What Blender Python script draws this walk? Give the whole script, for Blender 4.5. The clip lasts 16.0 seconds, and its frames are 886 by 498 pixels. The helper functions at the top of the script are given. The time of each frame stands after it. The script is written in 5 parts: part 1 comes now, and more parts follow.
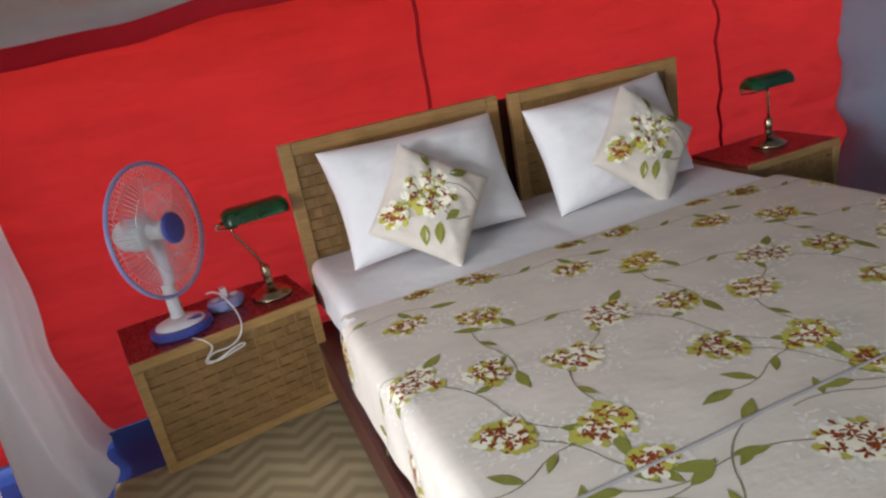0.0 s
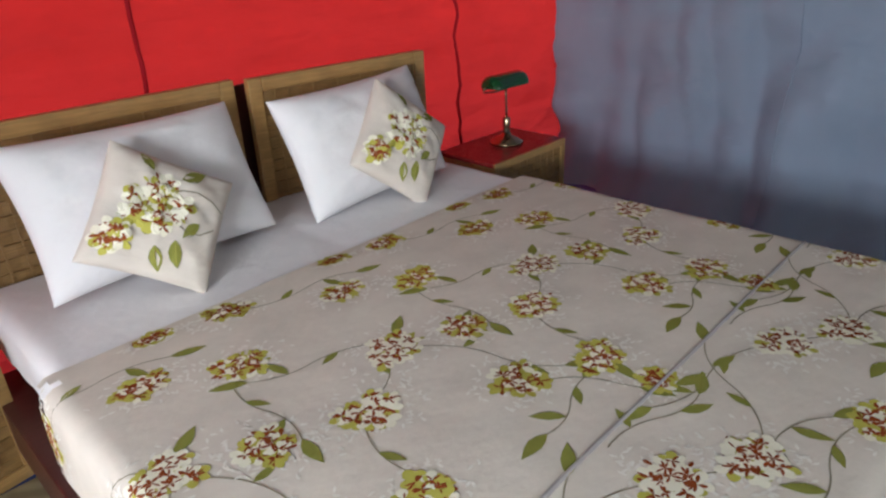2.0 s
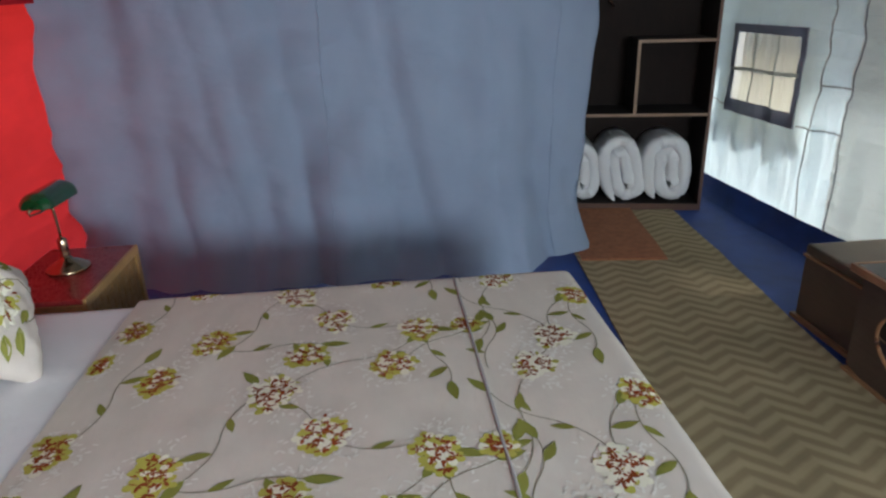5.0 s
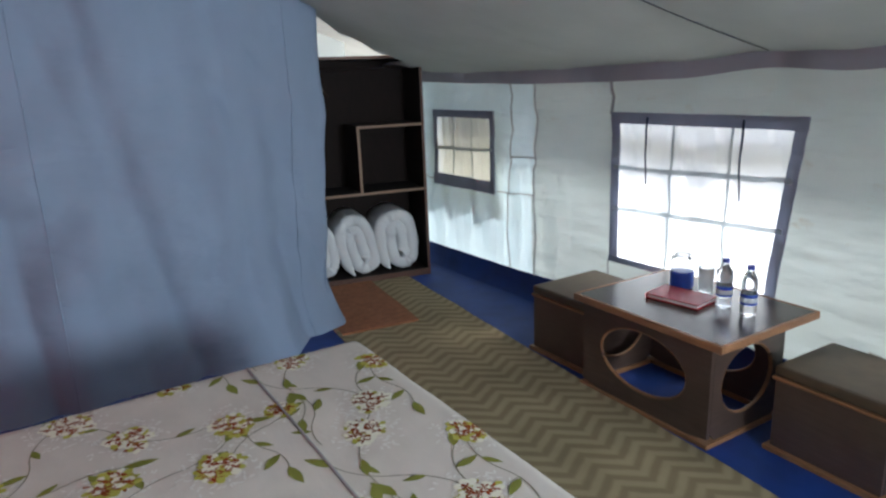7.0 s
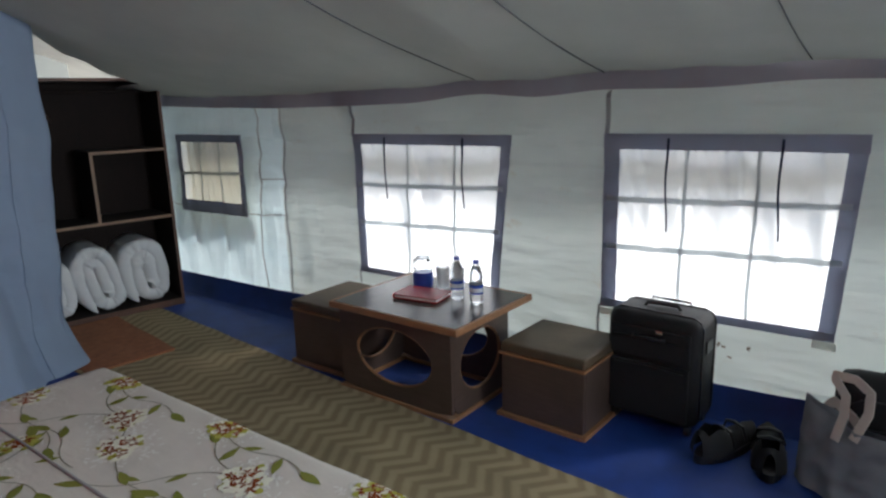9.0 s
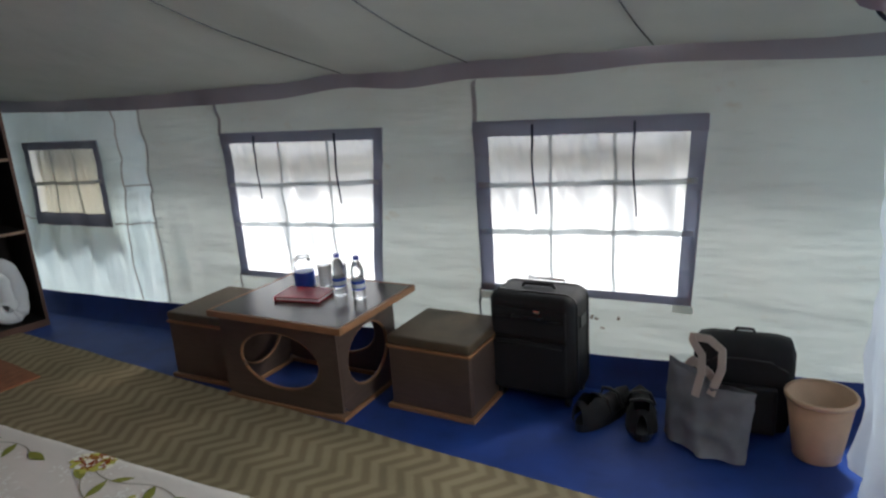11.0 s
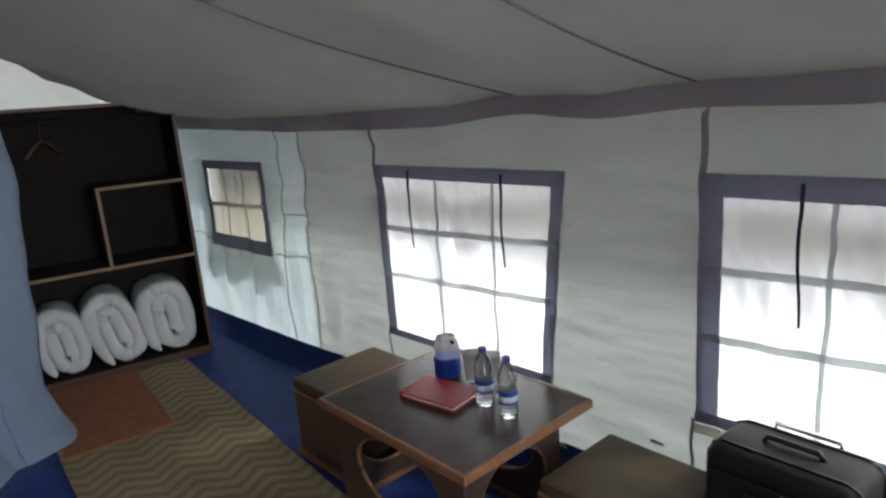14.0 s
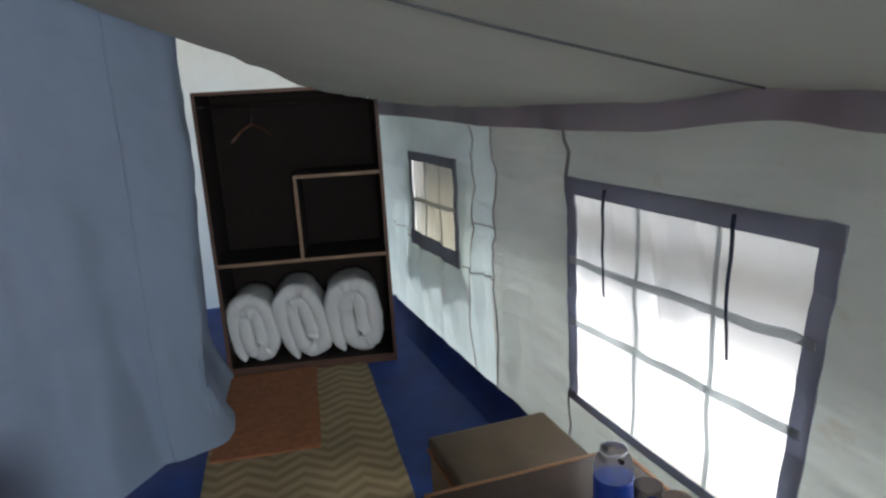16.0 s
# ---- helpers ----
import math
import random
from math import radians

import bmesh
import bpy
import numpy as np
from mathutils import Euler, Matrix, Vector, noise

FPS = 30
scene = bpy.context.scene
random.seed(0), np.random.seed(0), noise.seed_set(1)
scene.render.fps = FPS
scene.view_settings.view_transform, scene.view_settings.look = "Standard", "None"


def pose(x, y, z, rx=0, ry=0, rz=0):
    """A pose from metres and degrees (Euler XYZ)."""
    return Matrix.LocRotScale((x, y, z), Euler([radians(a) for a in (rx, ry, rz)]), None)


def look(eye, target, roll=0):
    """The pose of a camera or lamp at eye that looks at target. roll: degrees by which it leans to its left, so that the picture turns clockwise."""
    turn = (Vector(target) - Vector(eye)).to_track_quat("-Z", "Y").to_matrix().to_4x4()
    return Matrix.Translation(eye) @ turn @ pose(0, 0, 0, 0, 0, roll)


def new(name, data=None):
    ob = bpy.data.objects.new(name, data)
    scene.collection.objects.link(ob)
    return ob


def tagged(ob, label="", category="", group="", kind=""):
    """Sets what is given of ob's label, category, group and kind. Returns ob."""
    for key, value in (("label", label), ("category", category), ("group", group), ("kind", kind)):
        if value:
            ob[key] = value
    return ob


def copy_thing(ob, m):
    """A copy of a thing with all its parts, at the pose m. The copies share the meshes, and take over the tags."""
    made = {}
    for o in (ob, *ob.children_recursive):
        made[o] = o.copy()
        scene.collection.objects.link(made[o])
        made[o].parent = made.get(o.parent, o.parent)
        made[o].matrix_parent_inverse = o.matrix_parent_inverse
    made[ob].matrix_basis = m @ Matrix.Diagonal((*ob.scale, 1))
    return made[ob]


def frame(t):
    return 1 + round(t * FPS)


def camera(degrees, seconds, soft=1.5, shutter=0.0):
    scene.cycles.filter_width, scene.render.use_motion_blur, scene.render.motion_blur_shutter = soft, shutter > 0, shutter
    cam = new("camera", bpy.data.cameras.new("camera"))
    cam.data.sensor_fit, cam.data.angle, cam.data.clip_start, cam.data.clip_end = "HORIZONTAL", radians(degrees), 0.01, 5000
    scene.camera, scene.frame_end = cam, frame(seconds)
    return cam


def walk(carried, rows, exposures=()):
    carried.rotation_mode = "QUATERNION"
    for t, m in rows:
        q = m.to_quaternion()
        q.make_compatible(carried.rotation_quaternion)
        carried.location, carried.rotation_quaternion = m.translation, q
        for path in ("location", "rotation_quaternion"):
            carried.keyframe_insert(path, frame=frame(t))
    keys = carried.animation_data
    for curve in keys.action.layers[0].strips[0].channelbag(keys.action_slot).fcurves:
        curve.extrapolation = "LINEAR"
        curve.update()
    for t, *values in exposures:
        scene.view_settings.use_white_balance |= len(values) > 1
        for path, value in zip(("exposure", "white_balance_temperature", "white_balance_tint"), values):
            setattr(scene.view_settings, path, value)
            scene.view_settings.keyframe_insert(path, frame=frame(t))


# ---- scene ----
cam = camera(68.5, 16.0, 2.4)
PATH = [
    (0, (0.285, 0.121, 1.408), (0.637, 1.966, 0.723), -10.3),
    (0.5, (0.343, 0.137, 1.421), (0.675, 1.965, 0.68), -8.7),
    (1, (0.33, 0.226, 1.426), (0.975, 1.933, 0.606), -4.0),
    (1.5, (0.305, 0.368, 1.436), (1.177, 1.977, 0.63), -2.5),
    (2, (0.293, 0.467, 1.433), (1.382, 1.917, 0.59), -2.5),
    (2.5, (0.307, 0.58, 1.423), (1.542, 1.865, 0.515), -2.5),
    (3, (0.293, 0.696, 1.437), (1.682, 1.766, 0.474), -1.9),
    (3.5, (0.276, 0.766, 1.448), (1.784, 1.595, 0.43), -1.2),
    (4, (0.201, 0.917, 1.472), (1.878, 1.427, 0.509), -2.1),
    (4.2, (0.177, 0.971, 1.482), (1.915, 1.385, 0.583), -2.1),
    (6.3, (0.124, 1.402, 1.511), (1.987, 0.968, 0.928), -2.6),
    (6.5, (0.115, 1.419, 1.508), (1.95, 0.862, 0.943), -2.7),
    (7, (0.101, 1.451, 1.499), (1.874, 0.676, 0.994), -2.3),
    (7.5, (0.067, 1.473, 1.496), (1.774, 0.529, 1.054), -1.2),
    (8, (-0.008, 1.494, 1.49), (1.601, 0.381, 1.076), -1.2),
    (8.5, (-0.068, 1.511, 1.479), (1.438, 0.261, 1.067), -1.3),
    (9, (-0.112, 1.528, 1.467), (1.271, 0.153, 1.021), -1.7),
    (9.5, (-0.147, 1.545, 1.469), (1.115, 0.066, 0.998), -2.2),
    (10, (-0.183, 1.555, 1.46), (0.946, -0.023, 0.975), -3.2),
    (10.2, (-0.198, 1.561, 1.465), (0.873, -0.052, 0.966), -3.4),
    (12.3, (-0.018, 1.214, 1.553), (1.302, -0.207, 1.066), -4.4),
    (12.5, (0.017, 1.183, 1.562), (1.36, -0.219, 1.082), -4.1),
    (13, (0.136, 1.018, 1.583), (1.545, -0.332, 1.144), -3.7),
    (13.5, (0.236, 0.874, 1.582), (1.693, -0.427, 1.151), -3.0),
    (14, (0.345, 0.595, 1.589), (1.949, -0.507, 1.126), -4.3),
    (14.5, (0.44, 0.353, 1.577), (2.184, -0.504, 1.103), -4.0),
    (15, (0.581, 0.17, 1.565), (2.38, -0.559, 1.085), -3.4),
    (15.5, (0.706, 0.05, 1.577), (2.557, -0.542, 1.105), -3.3),
    (16, (0.907, -0.065, 1.589), (2.82, -0.423, 1.131), -3.3),
]
walk(cam, [(t, look(eye, target, roll)) for t, eye, target, roll in PATH],
     [(0, 1.22, 6400, 10), (3.0, 1.38, 6400, 10), (4.2, 1.40, 6300, 9), (6.4, 1.52, 5850, 7), (9.0, 0.95, 6050, 8), (16, 0.95, 6250, 8)])

# ---- light ----
world = bpy.data.worlds.new("world")
scene.world = world
world.use_nodes = True
wn = world.node_tree
sky = wn.nodes.new("ShaderNodeTexSky")
sky.sky_type = "NISHITA"
sky.sun_disc = False
SUN_EL, SUN_AZ = 40.0, 207.0
sky.sun_elevation = radians(SUN_EL)
sky.sun_rotation = radians(SUN_AZ)
sky.air_density, sky.dust_density, sky.ozone_density = 1.0, 3.0, 1.0
wn.links.new(sky.outputs[0], wn.nodes["Background"].inputs[0])
wn.nodes["Background"].inputs[1].default_value = 0.15
sun = new("sun", bpy.data.lights.new("sun", "SUN"))
sun.data.energy, sun.data.angle, sun.data.color = 3.8, radians(8.0), (1.0, 0.96, 0.9)
az = radians(SUN_AZ)
sun.matrix_world = look((8 * math.sin(az), 8 * math.cos(az), 8 * math.tan(radians(SUN_EL))), (0, 0, 0))

# daylight from the open entrance
door_light = new("door_daylight", bpy.data.lights.new("door_daylight", "AREA"))
door_light.data.shape, door_light.data.size, door_light.data.size_y = "RECTANGLE", 1.7, 0.8
door_light.data.energy, door_light.data.color = 72.0, (0.90, 0.96, 1.0)
door_light.matrix_world = look((-2.15, -0.75, 1.56), (1.8, 1.0, 0.50))


# ---- materials ----
def nodes_of(name):
    m = bpy.data.materials.new(name)
    m.use_nodes = True
    t = m.node_tree
    return m, t, t.nodes["Principled BSDF"], t.nodes["Material Output"]


def add(t, kind, **values):
    n = t.nodes.new(kind)
    for k, v in values.items():
        n.inputs[k].default_value = v
    return n


def ramp_of(t, src, stops):
    r = t.nodes.new("ShaderNodeValToRGB")
    while len(r.color_ramp.elements) < len(stops):
        r.color_ramp.elements.new(0.5)
    for e, (p, c) in zip(r.color_ramp.elements, stops):
        e.position, e.color = p, (*c, 1)
    t.links.new(src, r.inputs[0])
    return r.outputs[0]


def shade(c, k):
    return tuple(min(1.0, v * k) for v in c)


def coords(t, stretch=(1, 1, 1)):
    tc = t.nodes.new("ShaderNodeTexCoord")
    mp = t.nodes.new("ShaderNodeMapping")
    mp.inputs["Scale"].default_value = stretch
    t.links.new(tc.outputs["Object"], mp.inputs[0])
    return mp.outputs[0]


def noise_of(t, vec, scale, detail=4.0, rough=0.55):
    n = add(t, "ShaderNodeTexNoise", Scale=scale, Detail=detail, Roughness=rough)
    t.links.new(vec, n.inputs["Vector"])
    return n.outputs["Fac"]


def mix_col(t, fac, a, b, mode="MIX"):
    m = t.nodes.new("ShaderNodeMix")
    m.data_type, m.blend_type = "RGBA", mode
    for i, v in ((0, fac), (6, a), (7, b)):
        if hasattr(v, "links"):
            t.links.new(v, m.inputs[i])
        elif i == 0:
            m.inputs[0].default_value = v
        else:
            m.inputs[i].default_value = (*v, 1)
    return m.outputs[2]


def bump_of(t, height, strength, dist):
    b = add(t, "ShaderNodeBump", Strength=strength, Distance=dist)
    t.links.new(height, b.inputs["Height"])
    return b.outputs[0]


def plain(name, col, rough=0.5, metal=0.0, vary=0.12, scale=18, grain=160, bump=0.0006, stretch=(1, 1, 1), coat=0.0):
    """Paint, plastic, metal, leather: a base colour with soft stains and a fine grain."""
    m, t, p, out = nodes_of(name)
    v = coords(t, stretch)
    c = ramp_of(t, noise_of(t, v, scale), [(0.3, shade(col, 1 - vary)), (0.7, shade(col, 1 + vary))])
    t.links.new(c, p.inputs["Base Color"])
    fine = noise_of(t, v, grain, 2)
    r = t.nodes.new("ShaderNodeMapRange")
    r.inputs["To Min"].default_value, r.inputs["To Max"].default_value = max(0.02, rough - 0.08), min(1, rough + 0.08)
    t.links.new(fine, r.inputs[0])
    t.links.new(r.outputs[0], p.inputs["Roughness"])
    t.links.new(bump_of(t, fine, 0.5, bump), p.inputs["Normal"])
    p.inputs["Metallic"].default_value = metal
    p.inputs["Coat Weight"].default_value = coat
    return m


def cloth(name, col, through_light=0.0, vary=0.1, weave=700, stain=None, stretch=(1, 1, 1), wrinkle=0.5, clear=0.0, crease=None):
    """Woven cloth; through_light is the share of light that passes it diffusely, clear what passes straight."""
    m, t, p, out = nodes_of(name)
    t.nodes.remove(p)
    v = coords(t, stretch)
    c = ramp_of(t, noise_of(t, v, 2.2, 5), [(0.3, shade(col, 1 - vary)), (0.7, shade(col, 1 + vary))])
    if stain:
        spots = ramp_of(t, noise_of(t, v, 5.0, 6, 0.65), [(0.62, (0, 0, 0)), (0.78, (0.7, 0.7, 0.7))])
        c = mix_col(t, spots, c, stain)
    fine = noise_of(t, coords(t, (1, 1, 1)), weave, 1)
    soft = noise_of(t, coords(t, crease) if crease else v, 3 if crease else 9, 2 if crease else 3)
    h = t.nodes.new("ShaderNodeMath")
    h.operation = "MULTIPLY_ADD"
    h.inputs[1].default_value = 0.08
    t.links.new(fine, h.inputs[0])
    t.links.new(soft, h.inputs[2])
    nrm = bump_of(t, h.outputs[0], wrinkle, 0.05 if crease else 0.012)
    d = t.nodes.new("ShaderNodeBsdfDiffuse")
    t.links.new(c, d.inputs["Color"])
    t.links.new(nrm, d.inputs["Normal"])
    last = d.outputs[0]
    if through_light:
        tr = t.nodes.new("ShaderNodeBsdfTranslucent")
        t.links.new(c, tr.inputs["Color"])
        t.links.new(nrm, tr.inputs["Normal"])
        mx = t.nodes.new("ShaderNodeMixShader")
        mx.inputs[0].default_value = through_light
        t.links.new(last, mx.inputs[1])
        t.links.new(tr.outputs[0], mx.inputs[2])
        last = mx.outputs[0]
    if clear:
        tp = t.nodes.new("ShaderNodeBsdfTransparent")
        mx = t.nodes.new("ShaderNodeMixShader")
        mx.inputs[0].default_value = clear
        t.links.new(last, mx.inputs[1])
        t.links.new(tp.outputs[0], mx.inputs[2])
        last = mx.outputs[0]
    t.links.new(last, out.inputs["Surface"])
    return m


def wood(name, col, rough=0.4, along=(1, 12, 12), vary=0.25):
    m, t, p, out = nodes_of(name)
    v = coords(t, along)
    g = noise_of(t, v, 9, 6, 0.6)
    big = noise_of(t, coords(t), 5, 3)
    c = ramp_of(t, g, [(0.3, shade(col, 1 - vary)), (0.55, col), (0.75, shade(col, 1 + vary))])
    c = mix_col(t, ramp_of(t, big, [(0.35, (0.75, 0.75, 0.75)), (0.65, (1, 1, 1))]), (0, 0, 0), c)
    t.links.new(c, p.inputs["Base Color"])
    p.inputs["Roughness"].default_value = rough
    t.links.new(bump_of(t, g, 0.25, 0.001), p.inputs["Normal"])
    return m


def chevron(name, light, dark, period, zig, amp):
    """Pile runner with a woven zigzag: stripes across x, zigzagging along y."""
    m, t, p, out = nodes_of(name)
    v = coords(t)
    sep = t.nodes.new("ShaderNodeSeparateXYZ")
    t.links.new(v, sep.inputs[0])

    def mth(op, a, b=None):
        n = t.nodes.new("ShaderNodeMath")
        n.operation = op
        for i, q in enumerate((a, b)):
            if q is None:
                continue
            if hasattr(q, "links"):
                t.links.new(q, n.inputs[i])
            else:
                n.inputs[i].default_value = q
        return n.outputs[0]
    tri = mth("PINGPONG", sep.outputs[1], zig / 2)
    s = mth("ADD", sep.outputs[0], mth("MULTIPLY", tri, 2 * amp / zig))
    s = mth("ADD", s, mth("MULTIPLY", noise_of(t, v, 14), 0.02))
    w = mth("PINGPONG", s, period / 2)
    w = mth("DIVIDE", w, period / 2)
    c = ramp_of(t, w, [(0.25, dark), (0.75, light)])
    dirt = ramp_of(t, noise_of(t, v, 2.5, 5), [(0.3, (0.72, 0.72, 0.72)), (0.7, (1, 1, 1))])
    c = mix_col(t, 1.0, c, dirt, "MULTIPLY")
    t.links.new(c, p.inputs["Base Color"])
    p.inputs["Roughness"].default_value = 0.95
    p.inputs["Specular IOR Level"].default_value = 0.1
    t.links.new(bump_of(t, noise_of(t, v, 350, 2), 0.8, 0.003), p.inputs["Normal"])
    return m


def glassy(name, col=(1, 1, 1), rough=0.02, ior=1.3):
    m, t, p, out = nodes_of(name)
    p.inputs["Base Color"].default_value = (*col, 1)
    p.inputs["Transmission Weight"].default_value = 1
    p.inputs["Roughness"].default_value = rough
    p.inputs["IOR"].default_value = ior
    return m


M_WALL = cloth("pale_canvas", (0.72, 0.80, 0.77), 0.18, 0.05, stain=(0.60, 0.57, 0.47), stretch=(1, 1, 1.6), crease=(0.7, 0.7, 3.6), wrinkle=1.0)
# Wall canvas with cool daylight glow put into its colour and extra translucency.
M_WALLGLOW = cloth("daylit_canvas", (0.72, 0.85, 0.88), 0.265, 0.05, stretch=(1, 1, 1.6), crease=(3.0, 3.0, 0.8), wrinkle=0.6)
M_BACKDROP = cloth("khaki_canvas", (0.40, 0.34, 0.25), 0.08, 0.1)
M_ROOF = cloth("roof_canvas", (0.46, 0.49, 0.46), 0.15, 0.06, crease=(2.0, 0.6, 1.0), wrinkle=0.4)
M_FLY = cloth("fly_canvas", (0.5, 0.48, 0.42), 0.15)
M_END = cloth("end_canvas", (0.86, 0.88, 0.84), 0.55, 0.05)
M_RED = cloth("red_canvas", (0.90, 0.04, 0.035), 0.90, 0.08, stretch=(1, 1, 2), crease=(0.8, 0.8, 3.2), wrinkle=1.0)
M_REDBAND = cloth("red_band", (0.45, 0.02, 0.03), 0.25)
M_BAND = cloth("valance_cloth", (0.36, 0.35, 0.39), 0.2)
M_EDGE = cloth("slate_webbing", (0.40, 0.43, 0.51), 0.45, 0.12)
M_SMUDGE = cloth("dirt_smudge", (0.36, 0.33, 0.28), 0.1, 0.3)
M_SEAM = cloth("seam_tape", (0.44, 0.47, 0.48), 0.3)
M_ROOFSEAM = cloth("roof_seam_cord", (0.13, 0.135, 0.14), 0.05)
M_TIE = cloth("tie_ribbon", (0.05, 0.06, 0.09), 0.1)
M_NET = cloth("window_net", (0.90, 0.92, 0.94), 0.88, 0.03, clear=0.16)
M_BLIND = cloth("blind_canvas", (0.42, 0.43, 0.46), 0.25)
M_BLINDSHEET = cloth("blind_sheet", (0.58, 0.53, 0.40), 0.26, 0.12)
M_GRID = cloth("grid_webbing", (0.66, 0.69, 0.70), 0.72)
M_CURTAIN = cloth("curtain_cloth", (0.295, 0.365, 0.475), 0.2, 0.04, stretch=(2, 2, 0.7), crease=(1.6, 1.6, 3.0), wrinkle=0.45)
M_DOORCLOTH = cloth("door_cloth", (0.68, 0.71, 0.74), 0.22, 0.06)
M_FLOOR = plain("blue_groundsheet", (0.011, 0.042, 0.215), 0.6, vary=0.25, scale=5, grain=300, bump=0.002)
M_RUG = chevron("chevron_pile", (0.43, 0.34, 0.205), (0.30, 0.23, 0.135), 0.085, 0.25, 0.09)
M_MAT = plain("rust_coir", (0.30, 0.115, 0.05), 0.95, vary=0.2, scale=30, grain=220, bump=0.004)
M_SHEET = cloth("white_sheet", (0.82, 0.80, 0.82), 0.0, 0.03)
M_QUILT = cloth("white_quilt", (0.80, 0.80, 0.80), 0.0, 0.05)
M_COVER = cloth("cream_print_cloth", (0.69, 0.62, 0.555), 0.0, 0.05, stretch=(3, 5, 3), wrinkle=0.15)
M_PIPING = cloth("grey_piping", (0.40, 0.37, 0.37))
M_PETAL = cloth("print_cream", (0.86, 0.82, 0.68), vary=0.1)
M_LIME = cloth("print_lime", (0.50, 0.46, 0.10), vary=0.25)
M_RUST = cloth("print_rust", (0.28, 0.07, 0.025), vary=0.3)
M_LEAF = cloth("print_leaf", (0.25, 0.25, 0.06), vary=0.2)
M_STEM = cloth("print_stem", (0.28, 0.24, 0.17), vary=0.2)
M_HAZE = cloth("print_pale", (0.80, 0.755, 0.70), vary=0.05)
M_OAK = wood("honey_wood", (0.46, 0.27, 0.10), 0.35)
M_WEAVE = wood("bamboo_strip", (0.31, 0.175, 0.062), 0.5, (1, 30, 30), 0.3)
M_WEAVEDARK = plain("bamboo_gap", (0.17, 0.09, 0.035), 0.8)
M_REDTOP = plain("red_laminate", (0.20, 0.018, 0.018), 0.28, vary=0.15, scale=8)
M_BEDWOOD = wood("maroon_wood", (0.085, 0.022, 0.018), 0.35)
M_CABDARK = wood("dark_laminate", (0.018, 0.009, 0.006), 0.85, (12, 12, 1))
M_CABEDGE = wood("pale_edge", (0.33, 0.20, 0.12), 0.5)
M_CABSIDE = wood("brown_edge", (0.15, 0.07, 0.045), 0.5)
M_TABLE = wood("umber_laminate", (0.095, 0.062, 0.048), 0.3, (1, 10, 10), 0.15)
M_TABLETOP = wood("umber_top", (0.085, 0.055, 0.042), 0.25, (1, 10, 10), 0.12)
M_TABEDGE = wood("orange_edge", (0.34, 0.165, 0.075), 0.4)
M_LEATHER = plain("olive_leather", (0.085, 0.06, 0.035), 0.5, vary=0.15, scale=14, grain=400, bump=0.001)
M_BLACK = plain("black_nylon", (0.007, 0.007, 0.008), 0.8, vary=0.3, grain=500, bump=0.0008)
M_CASE = plain("black_case_cloth", (0.004, 0.004, 0.005), 0.62, vary=0.3, grain=420, bump=0.0008)
M_BLACKPL = plain("black_plastic", (0.012, 0.012, 0.014), 0.3)
M_DENIM = cloth("faded_denim", (0.20, 0.215, 0.235), vary=0.4, stain=(0.30, 0.32, 0.34))
M_STRAP = cloth("beige_webbing", (0.52, 0.47, 0.42))
M_BIN = plain("peach_plastic", (0.62, 0.42, 0.27), 0.45, vary=0.06)
M_BRASS = plain("aged_brass", (0.40, 0.31, 0.20), 0.22, 1.0, vary=0.15)
M_GREEN = plain("green_enamel", (0.004, 0.05, 0.013), 0.18, vary=0.15, coat=0.5)
M_WHITEPL = plain("white_plastic", (0.75, 0.76, 0.78), 0.35, vary=0.04)
M_BLUEPL = plain("blue_plastic", (0.06, 0.08, 0.36), 0.3, vary=0.08)
M_LILAC = plain("lilac_plastic", (0.30, 0.33, 0.62), 0.3, vary=0.08)
M_BLADE = glassy("clear_blade", (0.85, 0.88, 0.95), 0.5, 1.15)
M_BOTTLE = glassy("clear_bottle", (0.96, 0.98, 1.0), 0.03, 1.2)
M_FROST = glassy("frosted_plastic", (0.9, 0.92, 0.94), 0.45, 1.08)
M_LABEL = plain("blue_label", (0.02, 0.07, 0.42), 0.35)
M_LABELW = plain("white_label", (0.75, 0.78, 0.82), 0.35)
M_FOLDER = plain("red_folder", (0.36, 0.015, 0.025), 0.4, vary=0.1)
M_PAPER = plain("paper", (0.72, 0.66, 0.62), 0.8)
M_CHROME = plain("chrome", (0.7, 0.7, 0.7), 0.15, 1.0)
M_CORD = plain("white_cord", (0.74, 0.72, 0.70), 0.5)
M_SAND = plain("dusty_ground", (0.46, 0.44, 0.40), 0.95, vary=0.15, scale=0.7, grain=20, bump=0.01)


# ---- mesh helpers ----
def part(name, bm, material, parent=None, label="", smooth=False):
    me = bpy.data.meshes.new(name)
    bm.to_mesh(me)
    bm.free()
    for mt in material if isinstance(material, (list, tuple)) else [material]:
        me.materials.append(mt)
    if smooth:
        for f in me.polygons:
            f.use_smooth = True
    ob = new(name, me)
    ob.parent = parent
    if label:
        ob["label"] = label
    return ob


def thing(name, m, label, category, group=""):
    ob = new(name)
    ob.empty_display_size = 0.1
    ob.matrix_basis = m
    return tagged(ob, label, category, group)


def slab(x0, x1, y0, y1, z0, z1, bevel=0.003, bm=None):
    bm = bm or bmesh.new()
    r = bmesh.ops.create_cube(bm, size=1, matrix=Matrix.Translation(((x0 + x1) / 2, (y0 + y1) / 2, (z0 + z1) / 2)) @ Matrix.Diagonal((x1 - x0, y1 - y0, z1 - z0, 1)))
    if bevel:
        es = list({e for v in r["verts"] for e in v.link_edges})
        bmesh.ops.bevel(bm, geom=es, offset=bevel, segments=2, affect="EDGES", profile=0.6)
    return bm


